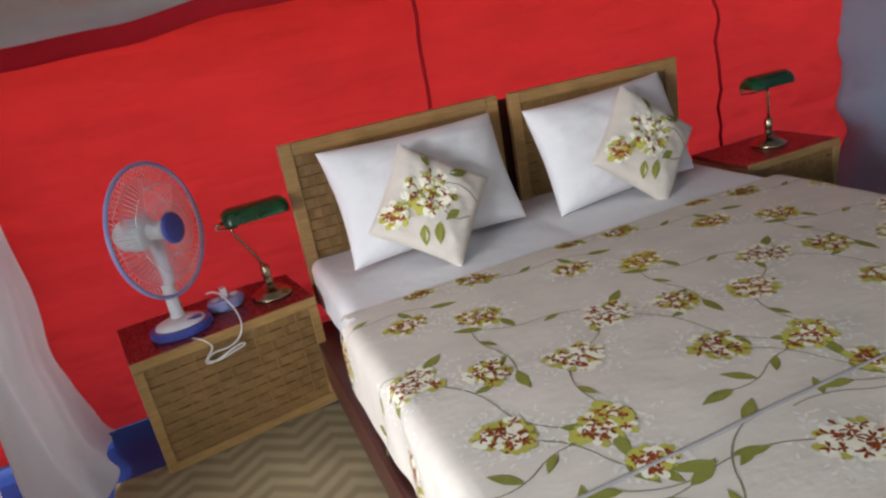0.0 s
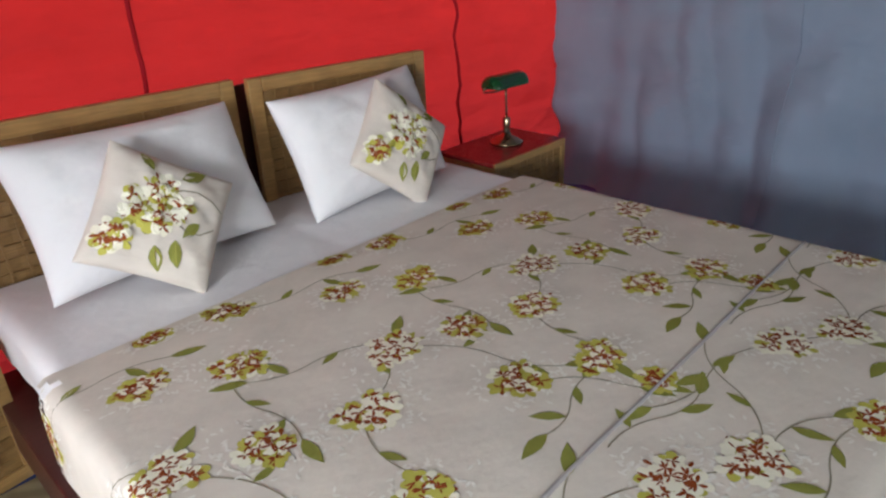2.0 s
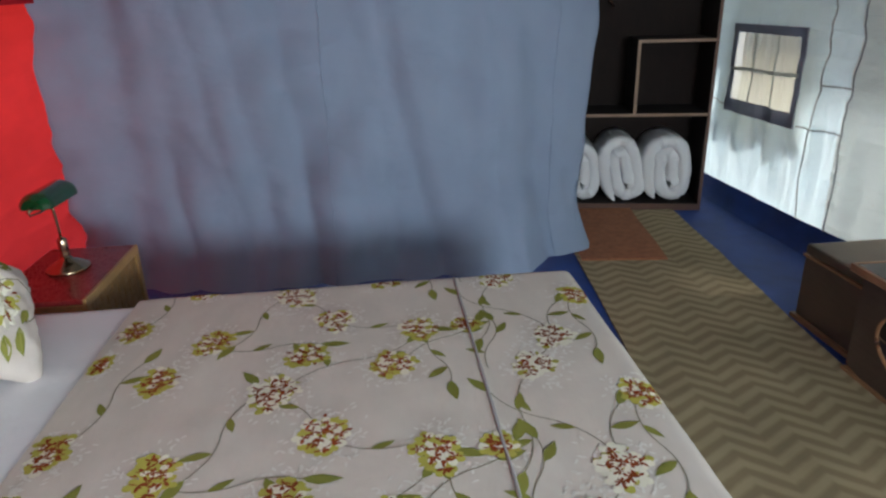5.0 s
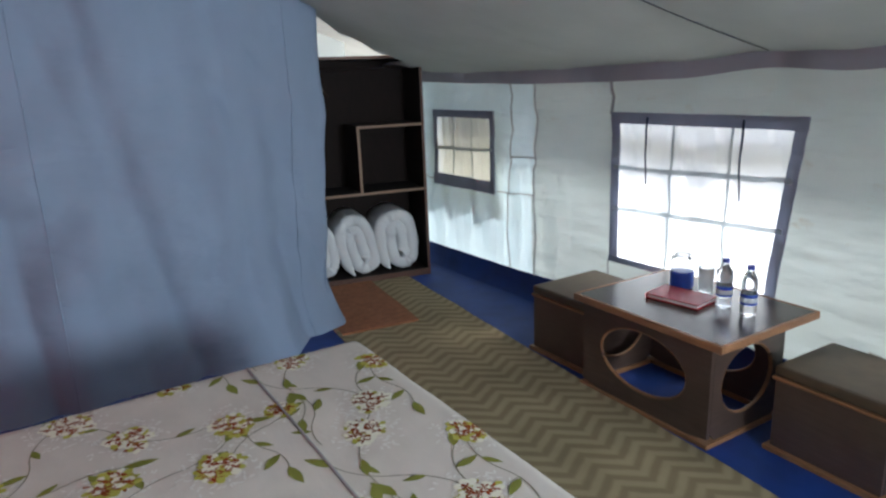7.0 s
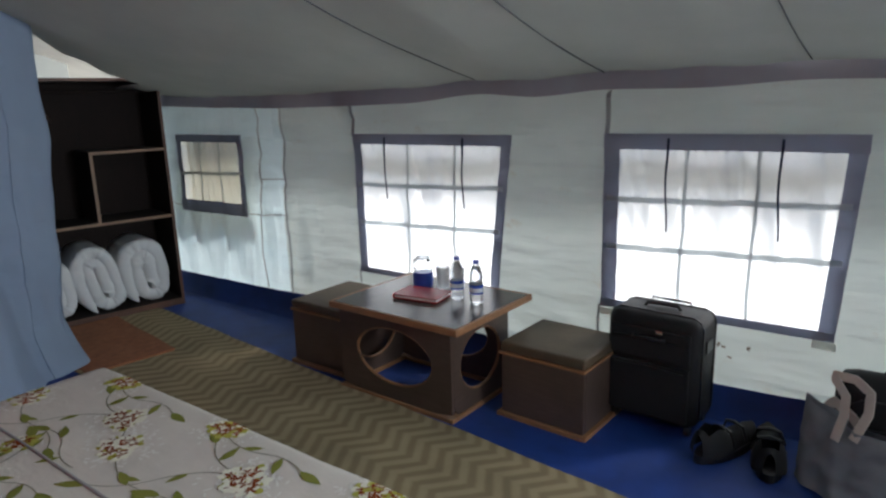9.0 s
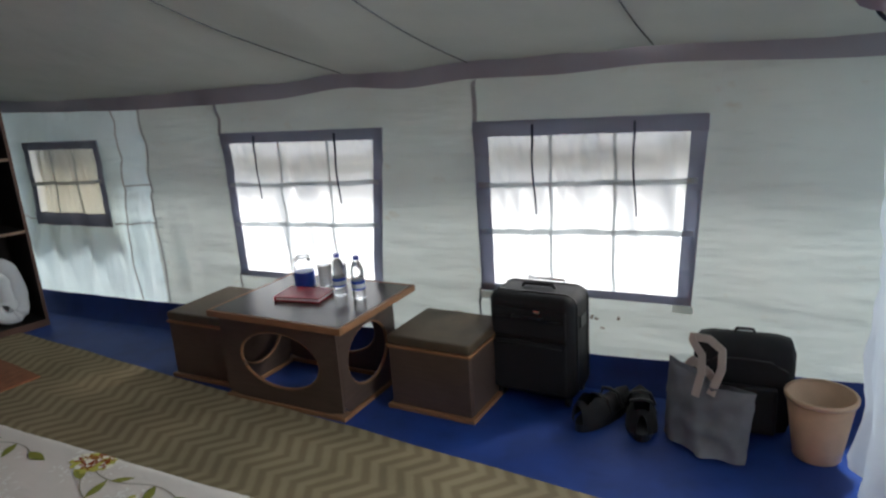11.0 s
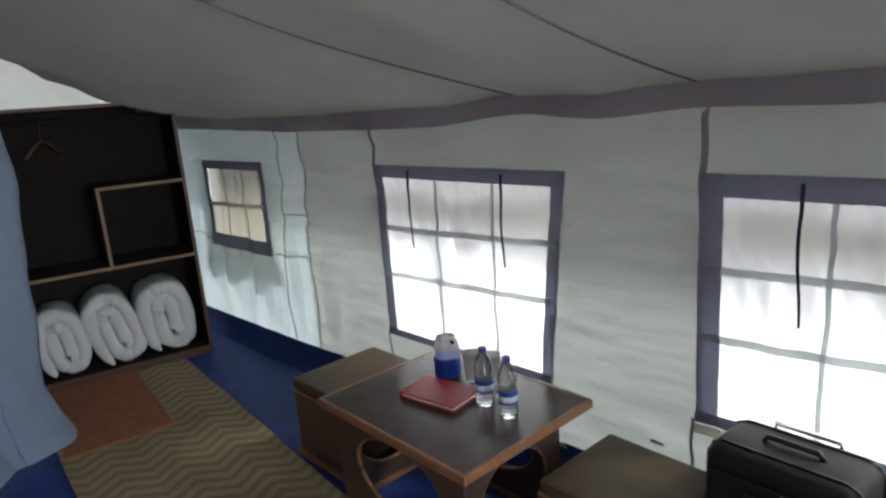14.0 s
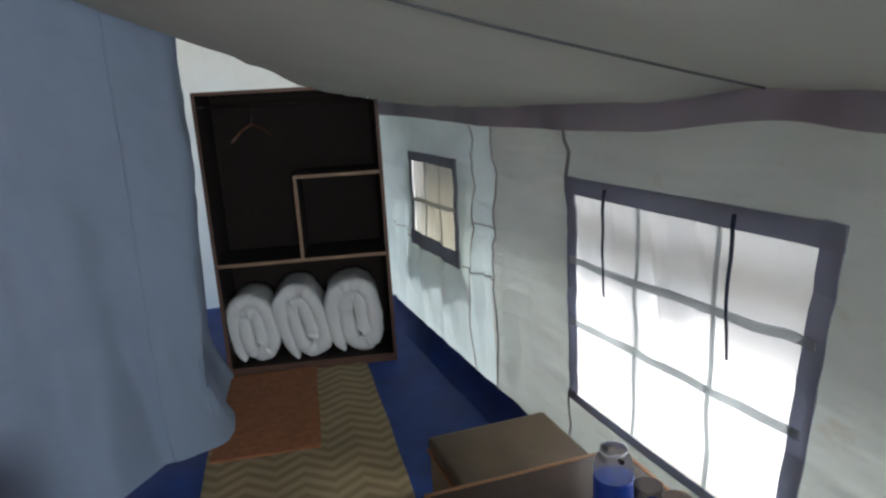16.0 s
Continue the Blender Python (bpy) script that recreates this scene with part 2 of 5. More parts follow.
def lathe(profile, n=28, bm=None, m=None):
    bm = bm or bmesh.new()
    rings = []
    for r, z in profile:
        rings.append([bm.verts.new((m or Matrix()) @ Vector((r * math.cos(2 * math.pi * i / n), r * math.sin(2 * math.pi * i / n), z))) for i in range(n)] if r > 1e-6
                     else [bm.verts.new((m or Matrix()) @ Vector((0, 0, z)))])
    for p, q in zip(rings, rings[1:]):
        for i in range(n):
            j = (i + 1) % n
            vs = [p[i % len(p)], p[j % len(p)], q[j % len(q)], q[i % len(q)]]
            vs = list(dict.fromkeys(vs))
            if len(vs) > 2:
                bm.faces.new(vs)
    return bm


def tube(path, r, n=8, closed=False, bm=None):
    bm = bm or bmesh.new()
    pts = [Vector(p) for p in path]
    k = len(pts)
    rings = []
    for i, p in enumerate(pts):
        a, b = (pts[i - 1], pts[(i + 1) % k]) if closed else (pts[max(0, i - 1)], pts[min(k - 1, i + 1)])
        d = (b - a).normalized()
        s = d.cross(Vector((0, 0, 1)) if abs(d.z) < 0.9 else Vector((1, 0, 0))).normalized()
        u = s.cross(d)
        rr = r(i / (k - 1)) if callable(r) else r
        rings.append([bm.verts.new(p + rr * (math.cos(2 * math.pi * j / n) * s + math.sin(2 * math.pi * j / n) * u)) for j in range(n)])
    pairs = list(zip(rings, rings[1:])) + ([(rings[-1], rings[0])] if closed else [])
    for p, q in pairs:
        for j in range(n):
            bm.faces.new((p[j], p[(j + 1) % n], q[(j + 1) % n], q[j]))
    if not closed:
        bm.faces.new(rings[0][::-1])
        bm.faces.new(rings[-1])
    return bm


def sheet(us, vs, f, skip=None, bm=None):
    """A cloth over the grid us x vs, at f(u, v); skip(u, v) leaves out cells by their middle."""
    bm = bm or bmesh.new()
    g = [[bm.verts.new(f(u, v)) for v in vs] for u in us]
    for i in range(len(us) - 1):
        for j in range(len(vs) - 1):
            if skip and skip((us[i] + us[i + 1]) / 2, (vs[j] + vs[j + 1]) / 2):
                continue
            bm.faces.new((g[i][j], g[i + 1][j], g[i + 1][j + 1], g[i][j + 1]))
    for v in [v for v in bm.verts if not v.link_faces]:
        bm.verts.remove(v)
    return bm


def steps(a, b, d, extra=()):
    n = max(1, round((b - a) / d))
    s = sorted({round(a + (b - a) * i / n, 4) for i in range(n + 1)} | set(extra))
    return s


def lerp_table(rows, x):
    if x <= rows[0][0]:
        return rows[0][1]
    for (x0, y0), (x1, y1) in zip(rows, rows[1:]):
        if x <= x1:
            k = (x - x0) / (x1 - x0)
            k = k * k * (3 - 2 * k)
            return y0 + (y1 - y0) * k
    return rows[-1][1]


def nz(x, y, z=0.0):
    return noise.noise(Vector((x, y, z)))


def structure(ob, label="", category=""):
    return tagged(ob, label, category, kind="structure")


# The tent's long walls run at 9.5 degrees (window side) and 8.5 degrees (red side).
WIN, RED = pose(0, 0, 0, 0, 0, 9.5), pose(0, 0, 0, 0, 0, 8.5)
WALL_B, RED_B = -1.46, 2.78
EAVE = [(-2.0, 1.50), (-0.3, 1.475), (0.48, 1.505), (0.9, 1.487), (1.3, 1.493), (1.65, 1.47), (2.01, 1.492), (2.5, 1.455), (2.95, 1.449), (3.6, 1.447), (4.2, 1.46), (5.0, 1.485), (6.3, 1.50)]
END_A = 6.35


def eave(a):
    return lerp_table(EAVE, a)


# ---- ground and floor ----
bm = bmesh.new()
bmesh.ops.create_grid(bm, x_segments=8, y_segments=8, size=600)
g = part("ground", bm, M_SAND)
g.location = (0, 0, -0.06)
structure(g, "pale dusty bare ground outside the tent", "ground")


def floor_z(u, v):
    return Vector((u, v, 0.0 if u > -0.8 and u < 5.2 and abs(v - 0.6) < 1.9 and not (u > 3.0 and v < -0.5) else 0.006 * nz(u * 3, v * 3)))


bm = sheet(steps(-2.4, END_A, 0.08), steps(WALL_B - 0.05, RED_B + 0.6, 0.08), floor_z)
fl = part("floor", bm, M_FLOOR, smooth=True)
fl.matrix_basis = WIN
structure(fl, "royal blue plastic groundsheet floor of the tent", "floor")

# ---- window wall ----
WINDOWS = [(0.26, 1.32, 0.445, 1.292), (1.825, 2.93, 0.415, 1.282), (4.02, 4.80, 0.68, 1.268)]
RIMS = [(0.065, 0.075, 0.072, 0.04), (0.055, 0.06, 0.06, 0.035), (0.05, 0.05, 0.055, 0.09)]


SKEW = [0.05, 0.085, 0.0]


def left_edge(i, z):
    """The near side of a window leans in towards its foot."""
    a0, a1, z0, z1 = WINDOWS[i]
    return a0 + SKEW[i] * (z1 - z) / (z1 - z0)


def wall_bulge(a, z):
    """How far the canvas stands off its plane: slack folds between the seams."""
    w = 0.020 * nz(a * 1.1, z * 7.0, 3.1) + 0.008 * nz(a * 2.3 + 4, z * 17.0, 8.2)
    w += 0.012 * nz(a * 9, z * 0.7, 5.0) * max(0, (z - 1.1)) * 2.0
    w += 0.03 * nz(a * 0.7, 0.3, 9.0)
    r1, r2 = nz(a * 0.9 + 0.4 * z, z * 4.5, 21.0), nz(a * 1.5 - 0.6 * z, z * 8.0, 33.0)
    w -= 0.075 * max(0.0, 0.25 - abs(r1)) + 0.055 * max(0.0, 0.2 - abs(r2))
    if a > 3.0:
        k = min(1.0, (a - 3.0) / 0.5) * min(1.0, max(0.0, (1.05 - z) / 0.35))
        w = w * (1 - 0.75 * k) + k * (0.075 * nz(a * 8.0 + 0.6 * z, z * 0.7, 1.7) + 0.03 * nz(a * 19.0 - z, z * 0.9, 4.4))
    for pole in (0.48, 2.01, 4.4):
        w -= 0.05 * max(0.0, 1 - abs(a - pole) / 0.4) * min(1.0, max(0.0, (z - 0.95) / 0.4))
    edge = min(1.0, max(0.0, (z - 0.12) / (0.1 if a < 3.0 else 0.3)))
    for a0, a1, z0, z1 in WINDOWS:
        d = max(a0 - a, a - a1, z0 - z, z - z1, 0.0)
        if d < 0.12:
            w = w * (0.25 + 0.75 * d / 0.12)
    return w * edge


def wall_point(a, z, off=0.0):
    return Vector((a, WALL_B + wall_bulge(a, z) + off, z))


def in_window(a, z):
    return any(left_edge(i, z) + 0.02 < a < w[1] - 0.02 and w[2] + 0.02 < z < w[3] - 0.02 for i, w in enumerate(WINDOWS))


ax = steps(-2.4, END_A, 0.03, [v for w in WINDOWS for v in (round(w[0] + 0.02, 4), round(w[1] - 0.02, 4))])
zx = steps(0.14, 1.40, 0.02, [v for w in WINDOWS for v in (round(w[2] + 0.02, 4), round(w[3] - 0.02, 4))])


def wall_top(a, z):
    """The upper rows follow the scalloped eave."""
    k = max(0.0, (z - 1.3) / 0.1)
    return wall_point(a, z + k * (eave(a) + 0.09 - 1.40))


bm = sheet(ax, zx, wall_top, in_window)
# Past 3.62 the wall takes the canvas with the bluish daylight painted in.
for f in bm.faces:
    f.material_index = int(f.calc_center_median().x > 3.62)
wall_w = part("wall_south", bm, (M_WALL, M_WALLGLOW), smooth=True)
wall_w.matrix_basis = WIN
structure(wall_w, "pale green-grey canvas tent wall with slack horizontal folds", "tent wall")


def strip(a0, z0, a1, z1, width, off, seg=0.04, thick=0.004, sway=0.0):
    """A flat tape laid on the canvas from one point to the other."""
    n = max(2, int(math.hypot(a1 - a0, z1 - z0) / seg))
    d = Vector((a1 - a0, 0, z1 - z0)).normalized()
    s = Vector((-d.z, 0, d.x)) * (width / 2)
    bm = bmesh.new()
    rows = []
    for i in range(n + 1):
        k = i / n
        a, z = a0 + (a1 - a0) * k, z0 + (z1 - z0) * k
        w = 1 + 0.05 * nz(a * 9, z * 9, 2.0)
        shift = s.normalized() * sway * nz(a * 8, z * 8, 6.0)
        rows.append([bm.verts.new(wall_point(a, z, o) + s * q * w + shift) for q, o in ((-1, off), (1, off), (1, off + thick), (-1, off + thick))])
    for p, q in zip(rows, rows[1:]):
        for j in range(4):
            bm.faces.new((p[j], p[(j + 1) % 4], q[(j + 1) % 4], q[j]))
    bm.faces.new(rows[0][::-1])
    bm.faces.new(rows[-1])
    return bm


def tent_window(i, win, rim, ties, bars, label):
    a0, a1, z0, z1 = win
    l, r, t, b = rim
    e = thing("window_%d" % i, WIN, label, "window")
    tagged(e, kind="structure")
    foot = left_edge(i - 1, z0)
    part("window_frame", strip(foot + l / 2, z0, a0 + l / 2, z1, l, 0.006), M_EDGE, e)
    part("window_frame", strip(a1 - r / 2, z0, a1 - r / 2, z1, r, 0.006), M_EDGE, e)
    part("window_frame", strip(a0, z1 - t / 2, a1, z1 - t / 2, t, 0.011), M_EDGE, e)
    part("window_frame", strip(foot, z0 + b / 2, a1, z0 + b / 2, b, 0.011), M_EDGE, e)
    A0, A1, Z0, Z1 = a0 + 0.02, a1 - 0.02, z0 + 0.02, z1 - 0.02

    def net(a, z):
        k = (a - A0) / (A1 - A0)
        a = A1 - (1 - k) * (A1 - left_edge(i - 1, z) - 0.02)
        fold = 0.055 * nz(a * 9 + 2.6 * (z - 1) * (k - 0.5), z * 1.1, i * 3.3) + 0.02 * nz(a * 22 - 3 * z, z * 1.5, i)
        m = min(1, 12 * k, 12 * (1 - k), 12 * (z - Z0) / (Z1 - Z0) + 0.2)
        return Vector((a, WALL_B + wall_bulge(a, z) - 0.012 + min(0.014, fold * m), z))
    part("net", sheet(steps(A0, A1, 0.015), steps(Z0, Z1, 0.04), net), M_NET, e, "sheer white net panel", smooth=True)
    for q in bars[0]:
        x0 = left_edge(i - 1, q) + 0.02
        part("grid_bar", strip(x0, q + 0.012, A1, q - 0.012, 0.026, 0.008, sway=0.010), M_GRID, e)
    for q in bars[1]:
        part("grid_bar", strip(a0 + (a1 - a0) * q + 0.3 * SKEW[i - 1], Z0, a0 + (a1 - a0) * q, Z1, 0.015, 0.004, sway=0.010), M_GRID, e)
    zr = Z1 - 0.085
    roll = [(A0 - 0.03 + (A1 - A0 + 0.06) * k, WALL_B - 0.16, zr - 0.03 * math.sin(math.pi * k) + 0.02 * nz(k * 7, i)) for k in [j / 24 for j in range(25)]]
    part("rolled_blind", tube(roll, lambda k: 0.055 + 0.012 * math.sin(17 * k + i), 12), M_BLIND, e, "canvas blind rolled up outside the window", smooth=True)
    if i == 3:
        part("blind", sheet(steps(A0 - 0.14, A1 + 0.14, 0.06), steps(Z0 - 0.10, Z1 + 0.05, 0.08), lambda a, z: Vector((a, WALL_B - 0.14 + 0.01 * nz(a * 9, z * 2), z))), M_BLINDSHEET, e, "beige blind let down outside the window", smooth=True)
    for ta, length in ties:
        p = [wall_point(ta + 0.012 * math.sin(5 * k) * k, z1 - 0.02 - length * k, 0.022 + 0.012 * k) for k in [j / 10 for j in range(11)]]
        part("tie", tube(p, lambda k: 0.006 - 0.002 * k, 6), M_TIE, e, "dark hanging tie ribbon")
    return e


tent_window(1, WINDOWS[0], RIMS[0], [(1.02, 0.42), (0.56, 0.42)], ([0.995, 0.765], [0.36, 0.64]), "netted tent window with slate-blue border and tie ribbons")
tent_window(2, WINDOWS[1], RIMS[1], [(2.67, 0.36), (2.12, 0.38)], ([0.985, 0.75], [0.32, 0.62]), "netted tent window with slate-blue border behind the low table")
tent_window(3, WINDOWS[2], RIMS[2], [], ([0.98], [0.36, 0.66]), "small netted tent window with dark border near the wardrobe")

for a0, z0, a1, z1, w in ((3.85, 0.16, 3.85, 1.46, 0.010), (3.6, 0.16, 3.6, 1.46, 0.009), (2.94, 1.27, 2.94, 1.46, 0.02), (1.31, 1.29, 1.31, 1.5, 0.022),
                          (2.94, 0.16, 2.94, 0.42, 0.009), (1.34, 0.16, 1.33, 0.45, 0.011), (3.6, 0.97, 3.85, 0.96, 0.008), (3.6, 0.72, 4.0, 0.70, 0.008), (4.8, 0.72, 5.3, 0.74, 0.008)):
    s = part("wall_seam", strip(a0, z0, a1, z1, w, 0.004, thick=0.003), M_SEAM)
    s.matrix_basis = WIN
    structure(s, "grey stitched seam tape on the canvas wall", "trim")

for a, z, w in ((1.23, 0.42, 0.09), (0.30, 0.425, 0.09)):
    s = part("canvas_tab", strip(a, z, a + w, z + 0.003, 0.035, 0.016), M_END)
    s.matrix_basis = WIN
    structure(s, "small white canvas tab sewn under the window", "trim")


for a, z, w, h in ((0.80, 0.315, 0.022, 0.016), (0.755, 0.338, 0.012, 0.022), (0.73, 0.33, 0.018, 0.010), (0.625, 0.345, 0.014, 0.018), (0.70, 0.285, 0.02, 0.008), (1.44, 0.30, 0.05, 0.012)):
    s = part("smudge", strip(a, z, a + w, z + 0.004, h, 0.003, seg=0.01, thick=0.002), M_SMUDGE)
    s.matrix_basis = WIN
    structure(s, "small brown dirt smudge on the pale canvas", "stain")


def skirt_pt(a, k):
    top = 0.165 + 0.012 * nz(a * 2, 0.5)
    return Vector((a, WALL_B - 0.02 + 0.07 * (1 - k) ** 2 + 0.01 * nz(a * 6, k * 2), -0.012 + (top + 0.012) * k))


sk = part("groundsheet_skirt", sheet(steps(-2.4, END_A, 0.05), [0, 0.15, 0.3, 0.5, 0.75, 1.0], lambda a, k: skirt_pt(a, k) + Vector((0, 0.025, 0))), M_FLOOR, smooth=True)
sk.matrix_basis = WIN
structure(sk, "blue groundsheet edge turned up against the wall", "baseboard")

vb = part("valance", sheet(steps(-2.4, 5.3, 0.03), [0, 0.35, 0.7, 1], lambda a, k: Vector((a, WALL_B + 0.05 + 0.012 * nz(a * 4, k) + wall_bulge(a, 1.4), eave(a) + 0.094 * k))), M_BAND, smooth=True)
vb.matrix_basis = WIN
structure(vb, "grey cloth valance along the eave of the tent", "trim")

# ---- roof ----
RIDGE_B, RIDGE_Z = 0.66, 2.24


def roof_z(a, b):
    e0 = eave(a) + 0.072
    if b < RIDGE_B:
        k = (b - WALL_B) / (RIDGE_B - WALL_B)
        lo = e0
    else:
        k = (RED_B + 0.3 - b) / (RED_B + 0.3 - RIDGE_B)
        lo = 1.535
    z = lo + (RIDGE_Z - lo) * k - 0.09 * math.sin(math.pi * min(1, max(0, k)))
    return z + 0.012 * nz(a * 1.3, b * 1.1, 4) + 0.01 * nz(a * 5, b * 0.8, 7) * (1 - k)


def liner(u, v):
    """The inner roof, whose far end sags and is gathered towards the wardrobe."""
    b = WALL_B + 0.01 + v * (RED_B + 0.30 - WALL_B - 0.01)
    end = lerp_table([(0.0, 5.3), (0.05, 5.2), (0.12, 4.32), (0.27, 4.42), (1.0, 4.5)], v)
    a = -2.4 + u * (end + 2.4)
    pull = min(1.0, max(0.0, (a - 3.6) / 0.75)) ** 2
    lift = min(0.15, 0.25 * max(0.0, b + 0.75)) * pull
    return Vector((a, b, roof_z(a, b) + lift - 0.03 * pull * nz(a * 2, b * 7, 3) * min(1, v * 8)))


rf = part("ceiling", sheet(steps(0, 1, 0.008), steps(0, 1, 0.014), liner), M_ROOF, smooth=True)
rf.matrix_basis = WIN
structure(rf, "grey-green canvas tent roof with sewn seams", "ceiling")
for a, sk_ in ((0.48, 0.06), (1.31, 0.04), (2.01, 0.03)):
    p = []
    for j in range(40):
        b = WALL_B + 0.06 + (RIDGE_B - WALL_B - 0.06) * j / 39
        p.append((a + sk_ * j / 39, b, roof_z(a + sk_ * j / 39, b) - 0.006))
    s = part("roof_seam", tube(p, 0.003, 6), M_ROOFSEAM)
    s.matrix_basis = WIN
    structure(s, "dark seam cord along the tent roof", "trim")


def fly(u, v):
    b = WALL_B - 0.74 + v * (RED_B - WALL_B + 1.24)
    a = -3.2 + u * (END_A + 3.9)
    k = 1 - abs(b - RIDGE_B) / (RED_B + 0.90 - RIDGE_B)
    return Vector((a, b, 1.58 + 1.0 * k + 0.02 * nz(a, b)))


fy = part("tent_fly", sheet(steps(0, 1, 0.1), steps(0, 1, 0.05), fly), M_FLY)
fy.matrix_basis = WIN
structure(fy, "outer canvas fly roof stretched over the tent", "roof")

# ---- khaki backdrop added outside, which dims the upper part of the nets ----
NB = WALL_B - 3.5
nt = thing("canvas_backdrop", WIN, "khaki canvas backdrop added outside to dim the upper window nets", "tent")
tagged(nt, kind="structure")
part("wall", sheet(steps(-6.0, 10.0, 0.2), steps(-0.06, 1.5, 0.12), lambda a, z: Vector((a, NB + 0.04 * nz(a * 2, z * 3), z))), M_BACKDROP, nt, smooth=True)
part("roof", sheet(steps(-6.2, 10.2, 0.4), steps(0, 1, 0.1), lambda a, k: Vector((a, NB + 0.25 - 2.4 * k, 1.42 + 0.95 * k + 0.02 * nz(a, k)))), M_BACKDROP, nt, smooth=True)

# ---- end walls ----
ew = part("wall_east", sheet(steps(WALL_B, RED_B + 0.3, 0.06), steps(0.0, 2.3, 0.1),
                             lambda b, z: Vector((END_A + 0.03 * nz(b * 3, z), b, z))), M_END, smooth=True)
ew.matrix_basis = WIN
structure(ew, "bright white canvas end wall behind the wardrobe", "tent wall")
ew = part("wall_west", sheet(steps(WALL_B, RED_B + 0.3, 0.06), steps(0.0, 2.3, 0.1),
                             lambda b, z: Vector((-2.4 + 0.03 * nz(b * 3, z), b, z)), lambda b, z: -1.2 < b < 0.9 and z < 1.9), M_END, smooth=True)
ew.matrix_basis = WIN
structure(ew, "white canvas end wall at the entrance", "tent wall")


# ---- red wall ----
def red_top(a):
    return lerp_table([(-2.2, 1.43), (-0.2, 1.46), (0.15, 1.475), (0.6, 1.53), (1.4, 1.56), (2.5, 1.5), (4.0, 1.53), (7, 1.5)], a)


def red_pt(a, k):
    z = 0.03 + (red_top(a) - 0.03) * k
    w = 0.012 * nz(a * 1.4, z * 6, 11) + 0.008 * nz(a * 3, z * 13, 2) + 0.012 * nz(a * 1.3, z * 1.1, 3)
    w -= 0.03 * max(0, 1 - k * 3) * nz(a * 4, z * 3, 6)
    r1, r2 = nz(a * 1.1 + 0.5 * z, z * 4.0, 41.0), nz(a * 1.8 - 0.8 * z, z * 8.0, 53.0)
    w += 0.08 * max(0.0, 0.25 - abs(r1)) + 0.06 * max(0.0, 0.2 - abs(r2))
    w += 0.05 * (1 - 0.6 * k) * nz(a * 0.9 + 1.2 * z, z * 7.0 + 0.8 * a, 61.0)
    return Vector((a, RED_B + w, z))


rw = part("wall_north", sheet(steps(-2.2, 7.0, 0.035), steps(0, 1, 0.014), red_pt), M_RED, smooth=True)
rw.matrix_basis = RED
structure(rw, "bright red canvas tent wall glowing with daylight", "tent wall")
rb = part("red_valance", sheet(steps(-2.2, 7.0, 0.05), [0, 0.5, 1], lambda a, k: Vector((a, RED_B - 0.03 + 0.008 * nz(a * 3, k), red_top(a) - 0.005 + 0.075 * k))), M_REDBAND, smooth=True)
rb.matrix_basis = RED
structure(rb, "dark red cloth band along the eave", "trim")
for a, lean in ((1.31, 0.0), (2.93, -0.02)):
    p = [red_pt(a + lean * j / 30, j / 30) - Vector((0, 0.005, 0)) for j in range(31)]
    s = part("wall_seam", tube(p, 0.008, 6), M_REDBAND)
    s.matrix_basis = RED
    structure(s, "dark vertical seam in the red canvas", "trim")
sk = part("groundsheet_skirt", sheet(steps(-2.2, 7.0, 0.06), [0, 0.3, 0.6, 1.0], lambda a, k: Vector((a, RED_B - 0.05 - 0.05 * (1 - k) ** 2, 0.003 + 0.045 * k))), M_FLOOR, smooth=True)
sk.matrix_basis = RED
structure(sk, "blue groundsheet edge turned up against the red wall", "baseboard")


